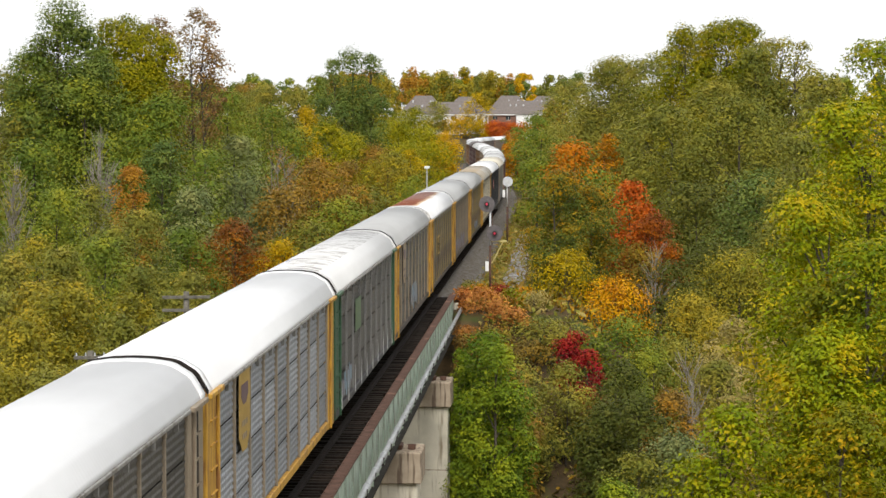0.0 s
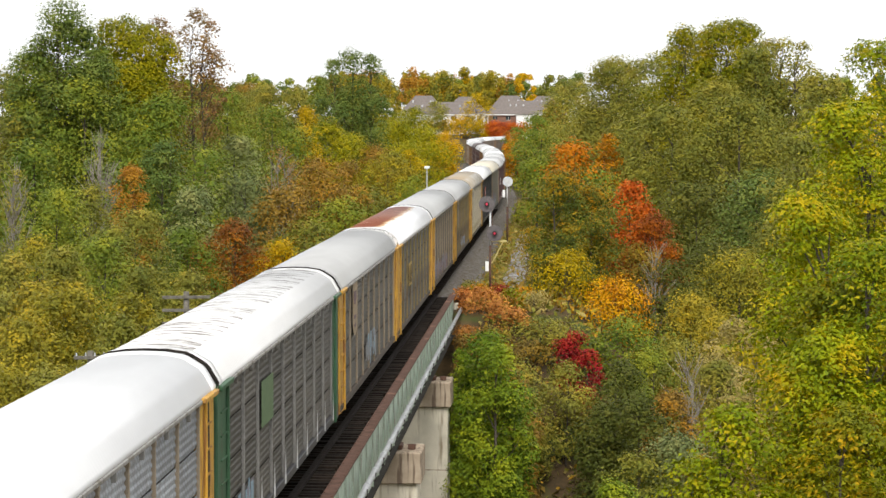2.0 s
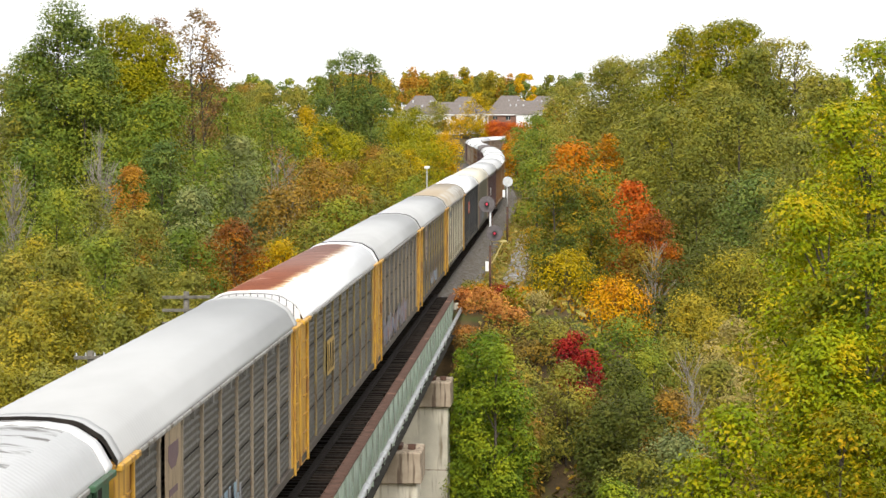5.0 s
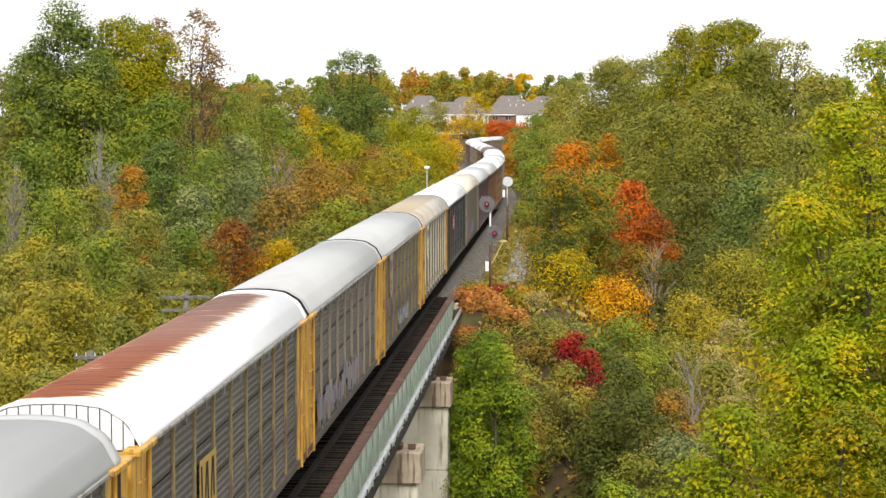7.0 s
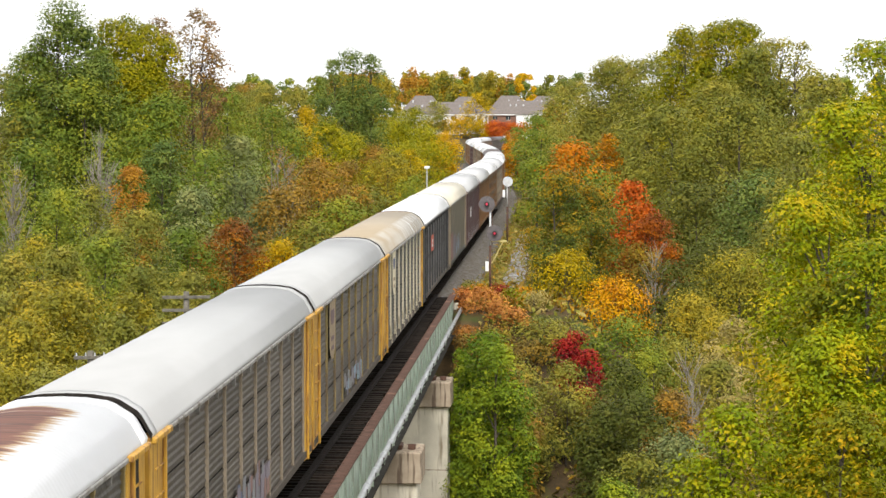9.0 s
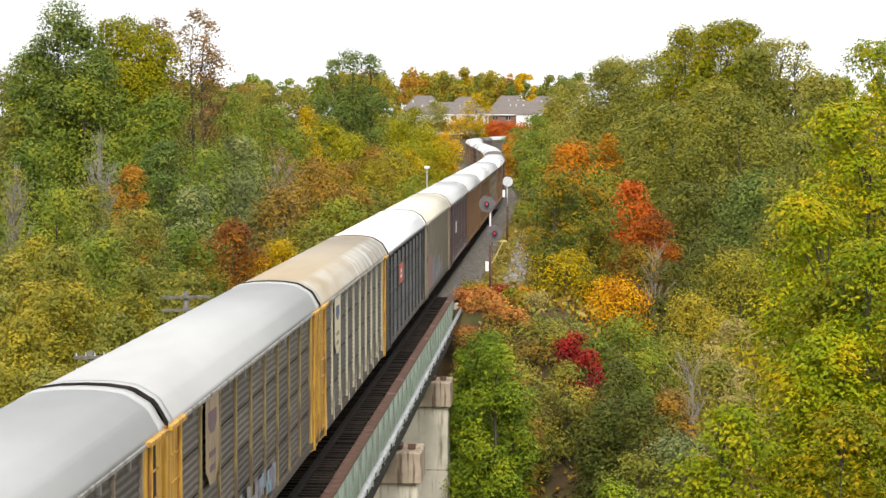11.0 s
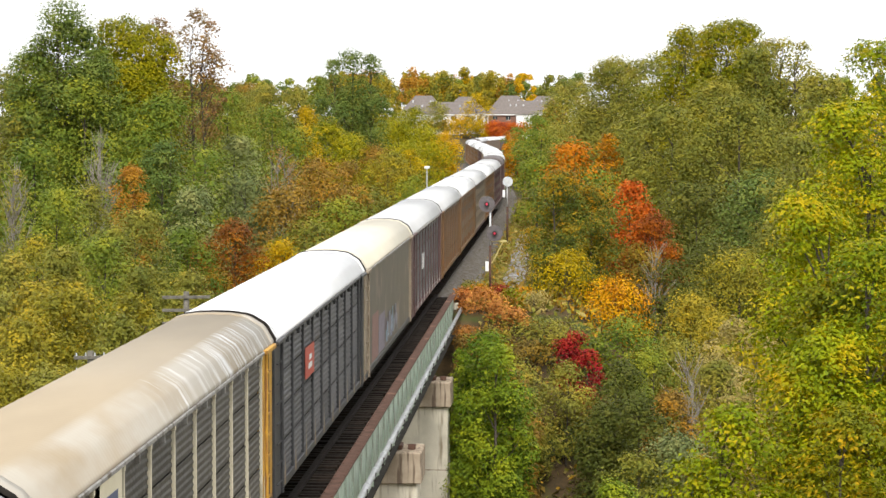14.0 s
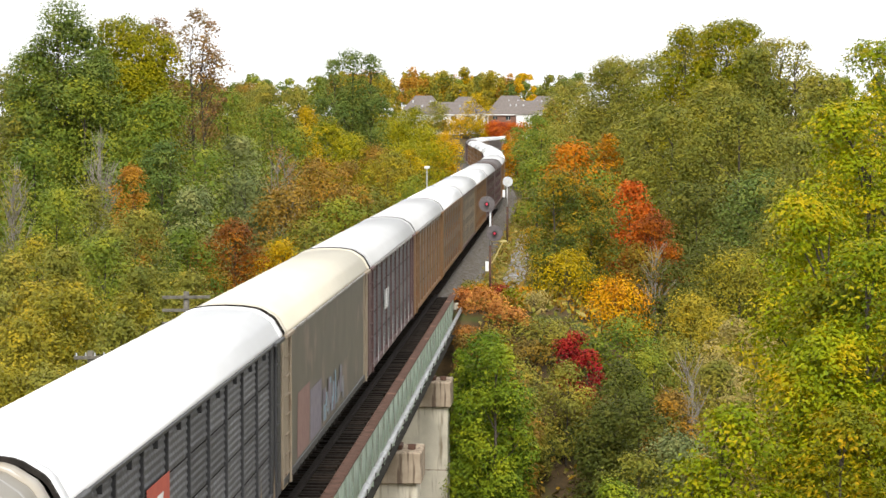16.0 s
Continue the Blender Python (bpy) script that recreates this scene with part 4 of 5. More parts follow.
def roof_mat(name, base, patch=None, at=0.55, edge=None, line=None, ribs=0.10):
    """Ribbed sheet roof. patch: rust or dirt, kept to the flat crown; edge: scraped lower flanks; line: dark smears across."""
    m = bpy.data.materials.new(name)
    nt, p = nodes_of(m)
    tc = nt.nodes.new("ShaderNodeTexCoord")
    sx = nt.nodes.new("ShaderNodeSeparateXYZ")
    nt.links.new(tc.outputs["Object"], sx.inputs[0])

    def nz(scale, vec=(1, 1, 1), loc=(0, 0, 0), det=6):
        mp = nt.nodes.new("ShaderNodeMapping")
        mp.inputs["Scale"].default_value = vec
        mp.inputs["Location"].default_value = loc
        nt.links.new(tc.outputs["Object"], mp.inputs["Vector"])
        n = nt.nodes.new("ShaderNodeTexNoise")
        n.inputs["Scale"].default_value, n.inputs["Detail"].default_value = scale, det
        nt.links.new(mp.outputs[0], n.inputs["Vector"])
        return n.outputs["Fac"]

    def ramp(fac, a, b, ca=(0, 0, 0, 1), cb=(1, 1, 1, 1)):
        r = nt.nodes.new("ShaderNodeValToRGB")
        r.color_ramp.elements[0].position, r.color_ramp.elements[0].color = a, ca
        r.color_ramp.elements[1].position, r.color_ramp.elements[1].color = b, cb
        nt.links.new(fac, r.inputs["Fac"])
        return r.outputs["Color"]

    def math_(op, a, b):
        n = nt.nodes.new("ShaderNodeMath")
        n.operation = op
        for i, s in enumerate((a, b)):
            if isinstance(s, (int, float)):
                n.inputs[i].default_value = s
            else:
                nt.links.new(s, n.inputs[i])
        return n.outputs[0]

    def mix(fac, a, colour):
        mx = nt.nodes.new("ShaderNodeMix")
        mx.data_type = "RGBA"
        nt.links.new(fac, mx.inputs[0])
        nt.links.new(a, mx.inputs[6])
        mx.inputs[7].default_value = (*colour, 1)
        return mx.outputs[2]

    d = tuple(c * 0.92 for c in base)
    col = ramp(nz(0.8, (1, 0.35, 1)), 0.35, 0.65, (*d, 1), (*base, 1))
    if patch:
        side = math_("ABSOLUTE", math_("ADD", sx.outputs["X"], 0.25), 0)
        inner = math_("SUBTRACT", 1.02, side)
        teeth = nz(1.0, (1.0, 5.0, 1), (4, 1, 0), 8)
        ends = ramp(math_("MULTIPLY", math_("ABSOLUTE", sx.outputs["Y"], 0), 0.06), 0.74, 0.80, (1, 1, 1, 1), (0, 0, 0, 1))
        fac = math_("ADD", math_("MULTIPLY", inner, 0.50), math_("MULTIPLY", teeth, 0.55))
        fac = math_("MULTIPLY", fac, ends)
        col = mix(ramp(fac, at - 0.10, at - 0.02), col, (.46, .30, .15))
        col = mix(ramp(fac, at - 0.03, at + 0.07), col, patch)
        bands = nz(1.0, (0.30, 5.5, 1), (1, 5, 2), 4)
        col = mix(math_("MULTIPLY", ramp(fac, at, at + 0.1), ramp(bands, 0.50, 0.60)), col, tuple(c * 0.50 for c in patch))
        pale = math_("MULTIPLY", ramp(nz(1.0, (0.5, 4.0, 1), (8, 2, 5), 8), 0.58, 0.66), ramp(nz(0.5, (1, 0.4, 1), (3, 3, 3), 2), 0.45, 0.6))
        col = mix(math_("MULTIPLY", pale, ramp(fac, at, at + 0.1)), col, (.55, .36, .28))
    if edge:
        flank = ramp(sx.outputs["X"], 0.75, 1.15)
        col = mix(math_("MULTIPLY", flank, ramp(nz(0.6, (1, 0.5, 1), (5, 1, 1), 4), 0.35, 0.6)), col, (.40, .365, .31))
        streaks = ramp(nz(1.0, (0.45, 3.4, 0.45), (2, 0, 3), 7), 0.50, 0.64)
        zones = ramp(math_("ADD", math_("MULTIPLY", nz(0.3, (0.6, 1, 0.6), (6, 2.2, 0), 3), 0.7), math_("MULTIPLY", sx.outputs["Y"], 0.02)), 0.30, 0.46)
        fac = math_("MULTIPLY", math_("MULTIPLY", flank, streaks), zones)
        col = mix(fac, col, edge)
    if line:
        fac = math_("MULTIPLY", ramp(nz(1.0, (0.45, 2.6, 1), (9, 3, 2), 6), 0.49, 0.57), ramp(nz(3.0, (1, 2, 1), (1, 1, 7), 6), 0.36, 0.56))
        fac = math_("MULTIPLY", fac, math_("LESS_THAN", math_("ABSOLUTE", sx.outputs["X"], 0), 0.9))
        col = mix(fac, col, line)
    nt.links.new(col, p.inputs["Base Color"])
    p.inputs["Roughness"].default_value = 0.6
    p.inputs["Specular IOR Level"].default_value = 0.25
    wv = nt.nodes.new("ShaderNodeTexWave")
    wv.bands_direction = "Y"
    wv.inputs["Scale"].default_value = 1.5
    nt.links.new(tc.outputs["Object"], wv.inputs["Vector"])
    bp = nt.nodes.new("ShaderNodeBump")
    bp.inputs["Strength"].default_value, bp.inputs["Distance"].default_value = ribs, 0.02
    nt.links.new(wv.outputs["Fac"], bp.inputs["Height"])
    nt.links.new(bp.outputs[0], p.inputs["Normal"])
    return m


def panel_mat(name, base, dirt):
    """Galvanised perforated sheet, grimy low down each car, each panel a little different."""
    m = surface(name, tuple(c * 0.72 for c in base), base, 2.2, 0.66, 0.15, 0.15, 60, dirt, 0.52, vary=0.26, streak=True)
    return m


ROOFS = {
    "white": roof_mat("roof_white", (.74, .74, .745)),
    "smeared": roof_mat("roof_white_smeared", (.66, .655, .65), line=(.17, .155, .14), ribs=0.5),
    "grey": roof_mat("roof_pale_grey", (.40, .40, .397)),
    "light": roof_mat("roof_light_grey", (.50, .50, .50)),
    "rusty": roof_mat("roof_white_rusted", (.72, .72, .73), patch=(.20, .062, .030), at=0.40, ribs=0.3),
    "tan": roof_mat("roof_tan_scraped", (.35, .285, .20), edge=(.70, .70, .69)),
    "cream": roof_mat("roof_cream", (.62, .57, .46)),
    "dark": roof_mat("roof_dark_brown", (.10, .08, .075)),
}
PANELS = {
    "blue_grey": panel_mat("panel_blue_grey", (.31, .33, .36), (.20, .20, .20)),
    "grey": panel_mat("panel_grey", (.104, .096, .080), (.058, .050, .040)),
    "brown": panel_mat("panel_brownish", (.11, .095, .077), (.07, .056, .042)),
    "dark": panel_mat("panel_dark", (.115, .115, .12), (.065, .062, .062)),
    "tan": panel_mat("panel_tan", (.17, .14, .11), (.12, .095, .07)),
    "orange": panel_mat("panel_rusty_orange", (.19, .125, .075), (.12, .08, .05)),
}
PAINTS = {
    "yellow": surface("paint_yellow", (.44, .235, .025), (.60, .34, .04), 2.5, 0.6, stain=(.26, .12, .03), stain_at=0.56, streak=True),
    "tan": surface("paint_tan", (.22, .175, .12), (.31, .25, .18), 2.5, 0.6, stain=(.16, .11, .07), stain_at=0.62, streak=True),
    "green": surface("paint_green", (.022, .07, .032), (.04, .11, .05), 2.5, 0.6, stain=(.05, .06, .03), stain_at=0.6),
    "black": surface("paint_black", (.022, .022, .024), (.05, .05, .052), 2.5, 0.55),
    "maroon": surface("paint_maroon", (.075, .04, .04), (.12, .065, .06), 2.5, 0.6),
    "orange": surface("paint_orange", (.15, .075, .03), (.21, .115, .045), 2.5, 0.6, stain=(.2, .09, .03), stain_at=0.6),
    "grey": surface("paint_grey", (.15, .147, .14), (.24, .23, .215), 2.5, 0.6),
    "ochre": surface("paint_faded_ochre", (.20, .145, .055), (.30, .23, .09), 3, 0.6, stain=(.13, .09, .05), stain_at=0.58, streak=True),
    "grime": surface("paint_grimy_brown", (.045, .034, .025), (.085, .066, .048), 3, 0.8),
    "gutter": surface("paint_gutter_grey", (.20, .19, .175), (.34, .33, .31), 4, 0.6, stain=(.10, .08, .06), stain_at=0.58),
    "cream": surface("paint_cream", (.50, .45, .33), (.62, .56, .42), 2.5, 0.6, stain=(.3, .24, .14), stain_at=0.64),
}
EMBLEM = {
    "yellow": surface("emblem_yellow", (.34, .21, .04), (.44, .29, .07), 3, 0.6),
    "ivory": surface("emblem_ivory", (.60, .54, .38), (.68, .62, .46), 3, 0.6),
    "tan": surface("emblem_tan", (.27, .20, .125), (.36, .27, .17), 3, 0.6, stain=(.16, .12, .08), stain_at=0.58, streak=True),
    "plum": surface("emblem_plum", (.10, .06, .075), (.15, .09, .10), 3, 0.6),
    "red": surface("emblem_red", (.38, .06, .04), (.48, .10, .06), 3, 0.6),
    "green": surface("emblem_green", (.075, .13, .06), (.11, .17, .08), 3, 0.6),
    "blue": surface("emblem_blue", (.06, .08, .14), (.10, .12, .20), 3, 0.6),
    "chalk": surface("graffiti_chalk", (.15, .15, .16), (.26, .26, .27), 3, 0.7),
    "white": surface("emblem_white", (.62, .62, .62), (.74, .74, .74), 3, 0.6),
    "sky": surface("graffiti_sky_blue", (.13, .20, .27), (.26, .36, .42), 3, 0.6),
    "pink": surface("graffiti_faded_pink", (.20, .11, .095), (.26, .155, .13), 3, 0.7),
    "violet": surface("graffiti_faded_violet", (.15, .13, .16), (.22, .19, .22), 3, 0.7),
}


def panel_mesh():
    """One ribbed side sheet: five shallow horizontal corrugations."""
    prof, n = [], 6
    for i in range(n):
        z = i * ROW_H / n
        p = ROW_H / n
        prof += [(0.0, z + 0.02), (0.0, z + p * 0.42), (0.022, z + p * 0.56), (0.022, z + p * 0.86)]
    prof.append((0.0, ROW_H - 0.02))
    w = BAY_W - 0.07
    verts = [(x, y, z) for x, z in prof for y in (0, w)]
    faces = [(2 * i, 2 * i + 1, 2 * i + 3, 2 * i + 2) for i in range(len(prof) - 1)]
    return mesh_of("panel", verts, faces)


PANEL_MESH = panel_mesh()


def post_mesh():
    bm = box(-0.02, 0.075, -0.03, 0.03, 0.0, EAVE - SILL - 0.05, 0.015)
    add_box(bm, -0.02, 0.085, -0.055, 0.055, EAVE - SILL - 0.32, EAVE - SILL - 0.14, 0.012)
    me = bpy.data.meshes.new("post")
    bm.to_mesh(me)
    bm.free()
    return me


def streak_mesh():
    """Pale splash widening towards the sill, at the foot of a post."""
    bm = bmesh.new()
    vs = [bm.verts.new(p) for p in ((0.0, -0.2, 0.0), (0.0, 0.2, 0.0), (0.0, 0.09, 0.62), (0.0, 0.02, 1.05), (0.0, -0.07, 0.55))]
    bm.faces.new(vs)
    me = bpy.data.meshes.new("splash")
    bm.to_mesh(me)
    bm.free()
    return me


def sheet_mesh():
    bm = box(0, 0.05, -CAR_LEN / 2 + 0.9, CAR_LEN / 2 - 0.9, 0, ROW_H / 2 - 0.004)
    me = bpy.data.meshes.new("side_sheet")
    bm.to_mesh(me)
    bm.free()
    return me


POST_MESH, STREAK_MESH, SHEET_MESH = post_mesh(), streak_mesh(), sheet_mesh()


def with_material(ob, mat):
    if not ob.data.materials:
        ob.data.materials.append(None)
    ob.material_slots[0].link = "OBJECT"
    ob.material_slots[0].material = mat
    return ob


def roof_bm(l, grow=0.0, y0=None, y1=None, thick=0.03):
    prof = [(x * (1 + grow / 1.5), z + grow) for x, z in ROOF_PROFILE]
    full = prof + [(-x, z) for x, z in prof[-2::-1]]
    bm = bmesh.new()
    a, b = (-l / 2, l / 2) if y0 is None else (y0, y1)
    rows = []
    for y in (a, b):
        rows.append([bm.verts.new((x, y, z)) for x, z in full])
        rows.append([bm.verts.new((x * 0.985, y, z - thick)) for x, z in full])
    n = len(full)
    for i in range(n - 1):
        bm.faces.new((rows[0][i], rows[2][i], rows[2][i + 1], rows[0][i + 1]))
        bm.faces.new((rows[1][i + 1], rows[3][i + 1], rows[3][i], rows[1][i]))
        bm.faces.new((rows[0][i + 1], rows[1][i + 1], rows[1][i], rows[0][i]))
        bm.faces.new((rows[2][i], rows[3][i], rows[3][i + 1], rows[2][i + 1]))
    bm.faces.new((rows[0][0], rows[1][0], rows[3][0], rows[2][0]))
    bm.faces.new((rows[0][-1], rows[2][-1], rows[3][-1], rows[1][-1]))
    return bm


def hood_plates(car, y, mat):
    """Upright end cowl under the arch of the roof: white slats with dark joints."""
    def arch(x):
        p = [q for q in ROOF_PROFILE[1:]][::-1]
        for (xa, za), (xb, zb) in zip(p, p[1:]):
            if xa <= abs(x) <= xb:
                return za + (zb - za) * (abs(x) - xa) / (xb - xa)
        return p[-1][1]

    part("cowl_backing", roof_bm(0, -0.06, y + 0.62, y + 0.76, 0.6), BLACK_STEEL, car)
    part("cowl_rim", roof_bm(0, 0.02, y + 0.56, y + 0.80, 0.05), mat, car)
    for i in range(14):
        x0 = -1.505 + i * 0.215
        x1 = x0 + 0.19
        bm = bmesh.new()
        pts = [(x0, arch(x0) - 0.9), (x1, arch(x1) - 0.9), (x1, arch(x1) - 0.05), (x0, arch(x0) - 0.05)]
        lo = [bm.verts.new((px, y + 0.56, pz)) for px, pz in pts]
        hi = [bm.verts.new((px, y + 0.60, pz)) for px, pz in pts]
        bm.faces.new(lo)
        bm.faces.new(hi[::-1])
        for j in range(4):
            bm.faces.new((lo[j], hi[j], hi[(j + 1) % 4], lo[(j + 1) % 4]))
        part("cowl_slat", bm, mat, car)


def end_door_bm(y, sgn):
    """Clamshell end door: gently bowed, with panel ribs."""
    bm = bmesh.new()
    for s in (-1, 1):
        add_box(bm, s * 0.04, s * 1.42, y, y + sgn * 0.08, 1.15, 5.05) if s > 0 else add_box(bm, -1.42, -0.04, y, y + sgn * 0.08, 1.15, 5.05)
        for k in range(6):
            z = 1.35 + k * 0.62
            add_box(bm, min(s * 0.12, s * 1.34), max(s * 0.12, s * 1.34), y + sgn * 0.08, y + sgn * 0.12, z, z + 0.1)
    return bm


def truck(parent, y):
    t = part("truck", box(-1.02, -0.86, y - 1.15, y + 1.15, 0.35, 0.62, 0.05), BLACK_STEEL, parent, "dark steel two-axle truck")
    part("side_frame", box(0.86, 1.02, y - 1.15, y + 1.15, 0.35, 0.62, 0.05), BLACK_STEEL, t)
    part("bolster", box(-1.0, 1.0, y - 0.22, y + 0.22, 0.45, 0.72, 0.03), BLACK_STEEL, t)
    for dy in (-0.87, 0.87):
        for s in (-1, 1):
            bm = tube((s * 0.69, y + dy, 0.42), (s * 0.80, y + dy, 0.42), 0.42, n=20)
            add_tube(bm, (s * 0.66, y + dy, 0.42), (s * 0.69, y + dy, 0.42), 0.45, n=20)
            part("wheel", bm, RAIL_STEEL, t)
        part("axle", tube((-0.66, y + dy, 0.42), (0.66, y + dy, 0.42), 0.08), BLACK_STEEL, t)


def flat_patch(name, y, z, w, h, mat, parent, x=1.565, skew=0.0, t=0.006, cut=0.0):
    bm = bmesh.new()
    pts = [(y, z), (y + w, z), (y + w + skew, z + h), (y + skew, z + h)] if not cut else [(y, z + cut), (y + w * 0.3, z), (y + w * 0.7, z), (y + w, z + cut), (y + w, z + h), (y, z + h)]
    lo = [bm.verts.new((x, a, b)) for a, b in pts]
    hi = [bm.verts.new((x + t, a, b)) for a, b in pts]
    bm.faces.new(hi)
    bm.faces.new(lo[::-1])
    for i in range(len(pts)):
        j = (i + 1) % len(pts)
        bm.faces.new((lo[i], lo[j], hi[j], hi[i]))
    return part(name, bm, mat, parent)


def graffiti(parent, y0, y1, z0, z1, mats, seed):
    """Abstract spray-painted strokes, no letters."""
    rng = random.Random(seed)
    y = y0
    while y < y1:
        w = rng.uniform(0.18, 0.5)
        for q in range(2):
            zz = rng.uniform(z0, z0 + (z1 - z0) * 0.55)
            hh = rng.uniform(0.3, 0.6) * (z1 - z0)
            flat_patch("graffiti_stroke", y + rng.uniform(0, 0.2), zz, w, min(hh, z1 - zz), EMBLEM[rng.choice(mats)], parent, 1.562 + 0.003 * q + 0.0004 * rng.random(), rng.uniform(-0.06, 0.06))
        y += w * rng.uniform(0.8, 1.5)


CAR_LABEL = {"white": "white roof", "smeared": "white roof with dark smears", "grey": "pale grey roof", "light": "light grey roof", "rusty": "rust-streaked white roof",
             "tan": "scraped tan roof", "cream": "cream roof", "dark": "dark brown roof"}
MADE = {}


def autorack(roof, panel, end, posts, sill, detail, hood=None, smooth=False, emblem="", splash="", tags=(), first_end=None, plates=False, short=0.0):
    """One covered car-carrier railcar, its far end towards +y."""
    car = empty("autorack_railcar", Matrix(), f"covered car-carrier railcar, {CAR_LABEL[roof]}, {panel.replace('_', '-')} sides", "railcar", "railcars of the train")
    h = CAR_LEN / 2
    part("roof", roof_bm(0, 0.0, -h + (0.60 if plates else 0.25), h - 0.25 - short), ROOFS[roof], car, CAR_LABEL[roof], smooth=True)
    hm = ROOFS[hood] if hood else ROOFS[roof]
    for y0, y1 in ((-h, -h + 0.55), (h - 0.55 - short, h - short)):
        if plates and y0 < 0:
            hood_plates(car, -h, hm)
            continue
        part("roof_hood", roof_bm(0, 0.02, y0, y1, 0.05), hm, car, smooth=True)
        w = 0.05 if end == "black" else 0.012
        part("end_seal", roof_bm(0, 0.03, y0 - w, y0 + w, 0.09) if y0 < 0 else roof_bm(0, 0.012, y1 - 0.01, y1 + 0.02, 0.09), BLACK_STEEL, car, "black rubber seal round the roof end")
    part("floor_frame", box(-1.42, 1.42, -h + 0.1, h - 0.1, 0.72, 1.12, 0.02), BLACK_STEEL, car)
    part("side_sill", box(1.36, 1.56, -h + 0.15, h - 0.15, SILL - 0.06, SILL + 0.18, 0.02), PAINTS[sill], car, f"{sill} side sill")
    part("side_sill", box(-1.56, -1.36, -h + 0.15, h - 0.15, SILL - 0.06, SILL + 0.18, 0.02), PAINTS[sill], car)
    part("top_rail", box(1.44, 1.60, -h + 0.15, h - 0.15, EAVE - 0.17, EAVE - 0.07, 0.02), PAINTS["gutter"] if detail and end != "black" else PAINTS[sill], car, "weathered rail under the eave")
    # solid black block; its colour stands in for the dark interior past the sheets
    part("dark_interior_block", box(-1.40, 1.40, -h + 0.25, h - 0.25, 1.14, 5.02), BLACK_STEEL, car)
    if smooth:
        part("side_wall", box(1.42, 1.53, -h + 0.9, h - 0.9, SILL + 0.18, EAVE - 0.1, 0.01), PAINTS_SMOOTH, car, "smooth tan painted side")
        for i in range(26):
            y = -h + 1.1 + i * 1.02
            part("sill_bracket", box(1.40, 1.57, y, y + 0.12, SILL - 0.16, SILL + 0.02), BLACK_STEEL, car)
    elif detail:
        for r in range(ROWS):
            for b in range(BAYS):
                o = hold("panel", PANEL_MESH, car, pose(1.455, BAY0 + b * BAY_W + 0.035, SILL + 0.18 + r * ROW_H))
                with_material(o, PANELS[panel])
        for b in range(BAYS + 1):
            o = hold("post", POST_MESH, car, pose(1.465, BAY0 + b * BAY_W, SILL + 0.02))
            with_material(o, PAINTS[posts])
            if splash:
                o = hold("splash", STREAK_MESH, car, pose(1.574, BAY0 + b * BAY_W + random.uniform(-0.1, 0.3), SILL + 0.02))
                with_material(o, EMBLEM[splash])
            hb = box(1.45, 1.57, BAY0 + (b + 0.5) * BAY_W - 0.03, BAY0 + (b + 0.5) * BAY_W + 0.03, EAVE - 0.36, EAVE - 0.16, 0.01)
            if b < BAYS:
                part("eave_clip", hb, PAINTS["gutter"] if posts != "black" else PAINTS["black"], car)
    else:
        for r in range(ROWS * 2):
            with_material(hold("side_sheet", SHEET_MESH, car, pose(1.42 + 0.03 * (r % 2), 0, SILL + 0.2 + r * ROW_H / 2)), PANELS[panel])
        for b in range(BAYS + 1):
            o = hold("post", POST_MESH, car, pose(1.465, BAY0 + b * BAY_W, SILL + 0.02))
            with_material(o, PAINTS[posts])
    for r in range(ROWS * 2):
        with_material(hold("side_sheet", SHEET_MESH, car, pose(-1.47 - 0.03 * (r % 2), 0, SILL + 0.2 + r * ROW_H / 2)), PANELS[panel])
    for b in range(BAYS + 1):
        o = hold("post", POST_MESH, car, pose(-1.465, BAY0 + b * BAY_W, SILL + 0.02, 0, 0, 180))
        with_material(o, PAINTS[posts])
    # end bays with corner posts, ladder rungs, brackets
    for sy in (-1, 1):
        em = PAINTS[first_end if (first_end and sy < 0) else end]
        for sx in (-1, 1):
            y0, y1 = sorted((sy * (h - 0.06), sy * (h - 1.86)))
            xa, xb = sorted((sx * 1.36, sx * 1.555))
            e = part("end_panel", box(xa, xb, y0, y1, SILL - 0.12, EAVE - 0.02, 0.025), em, car, f"{end} painted end panel")
            if sx > 0 and detail:
                for yy in ((y1 - 0.45,) if sy < 0 else (y0 + 0.35,)):
                    part("corner_post", box(1.555, 1.635, yy, yy + 0.08, SILL - 0.1, EAVE - 0.12, 0.015), em, e)
                if sy > 0:
                    # black block 4 mm proud of the panel; its colour imitates a hollow's shade
                    part("painted_shade", box(1.50, 1.559, y0 + 0.70, y1 - 0.66, SILL + 0.1, EAVE - 0.2), BLACK_STEEL, e, "dark block painting in the shade between the end posts")
                for k in range(7):
                    z = SILL + 0.25 + k * 0.55
                    part("rung", box(1.56, 1.60, y0 + 0.42, y1 - 0.5, z, z + 0.03), em, e)
                part("top_bracket", box(1.50, 1.68, y0 - 0.03, y1 + 0.03, EAVE - 0.16, EAVE - 0.04, 0.02), em, e)
        part("end_door", end_door_bm(sy * (h - 0.12), sy), em, car, f"{end} clamshell end door")
        part("coupler", box(-0.12, 0.12, min(sy * (h - 0.3), sy * (h + 0.44)), max(sy * (h - 0.3), sy * (h + 0.44)), 0.72, 0.98, 0.03), BLACK_STEEL, car)
        truck(car, sy * 10.0)
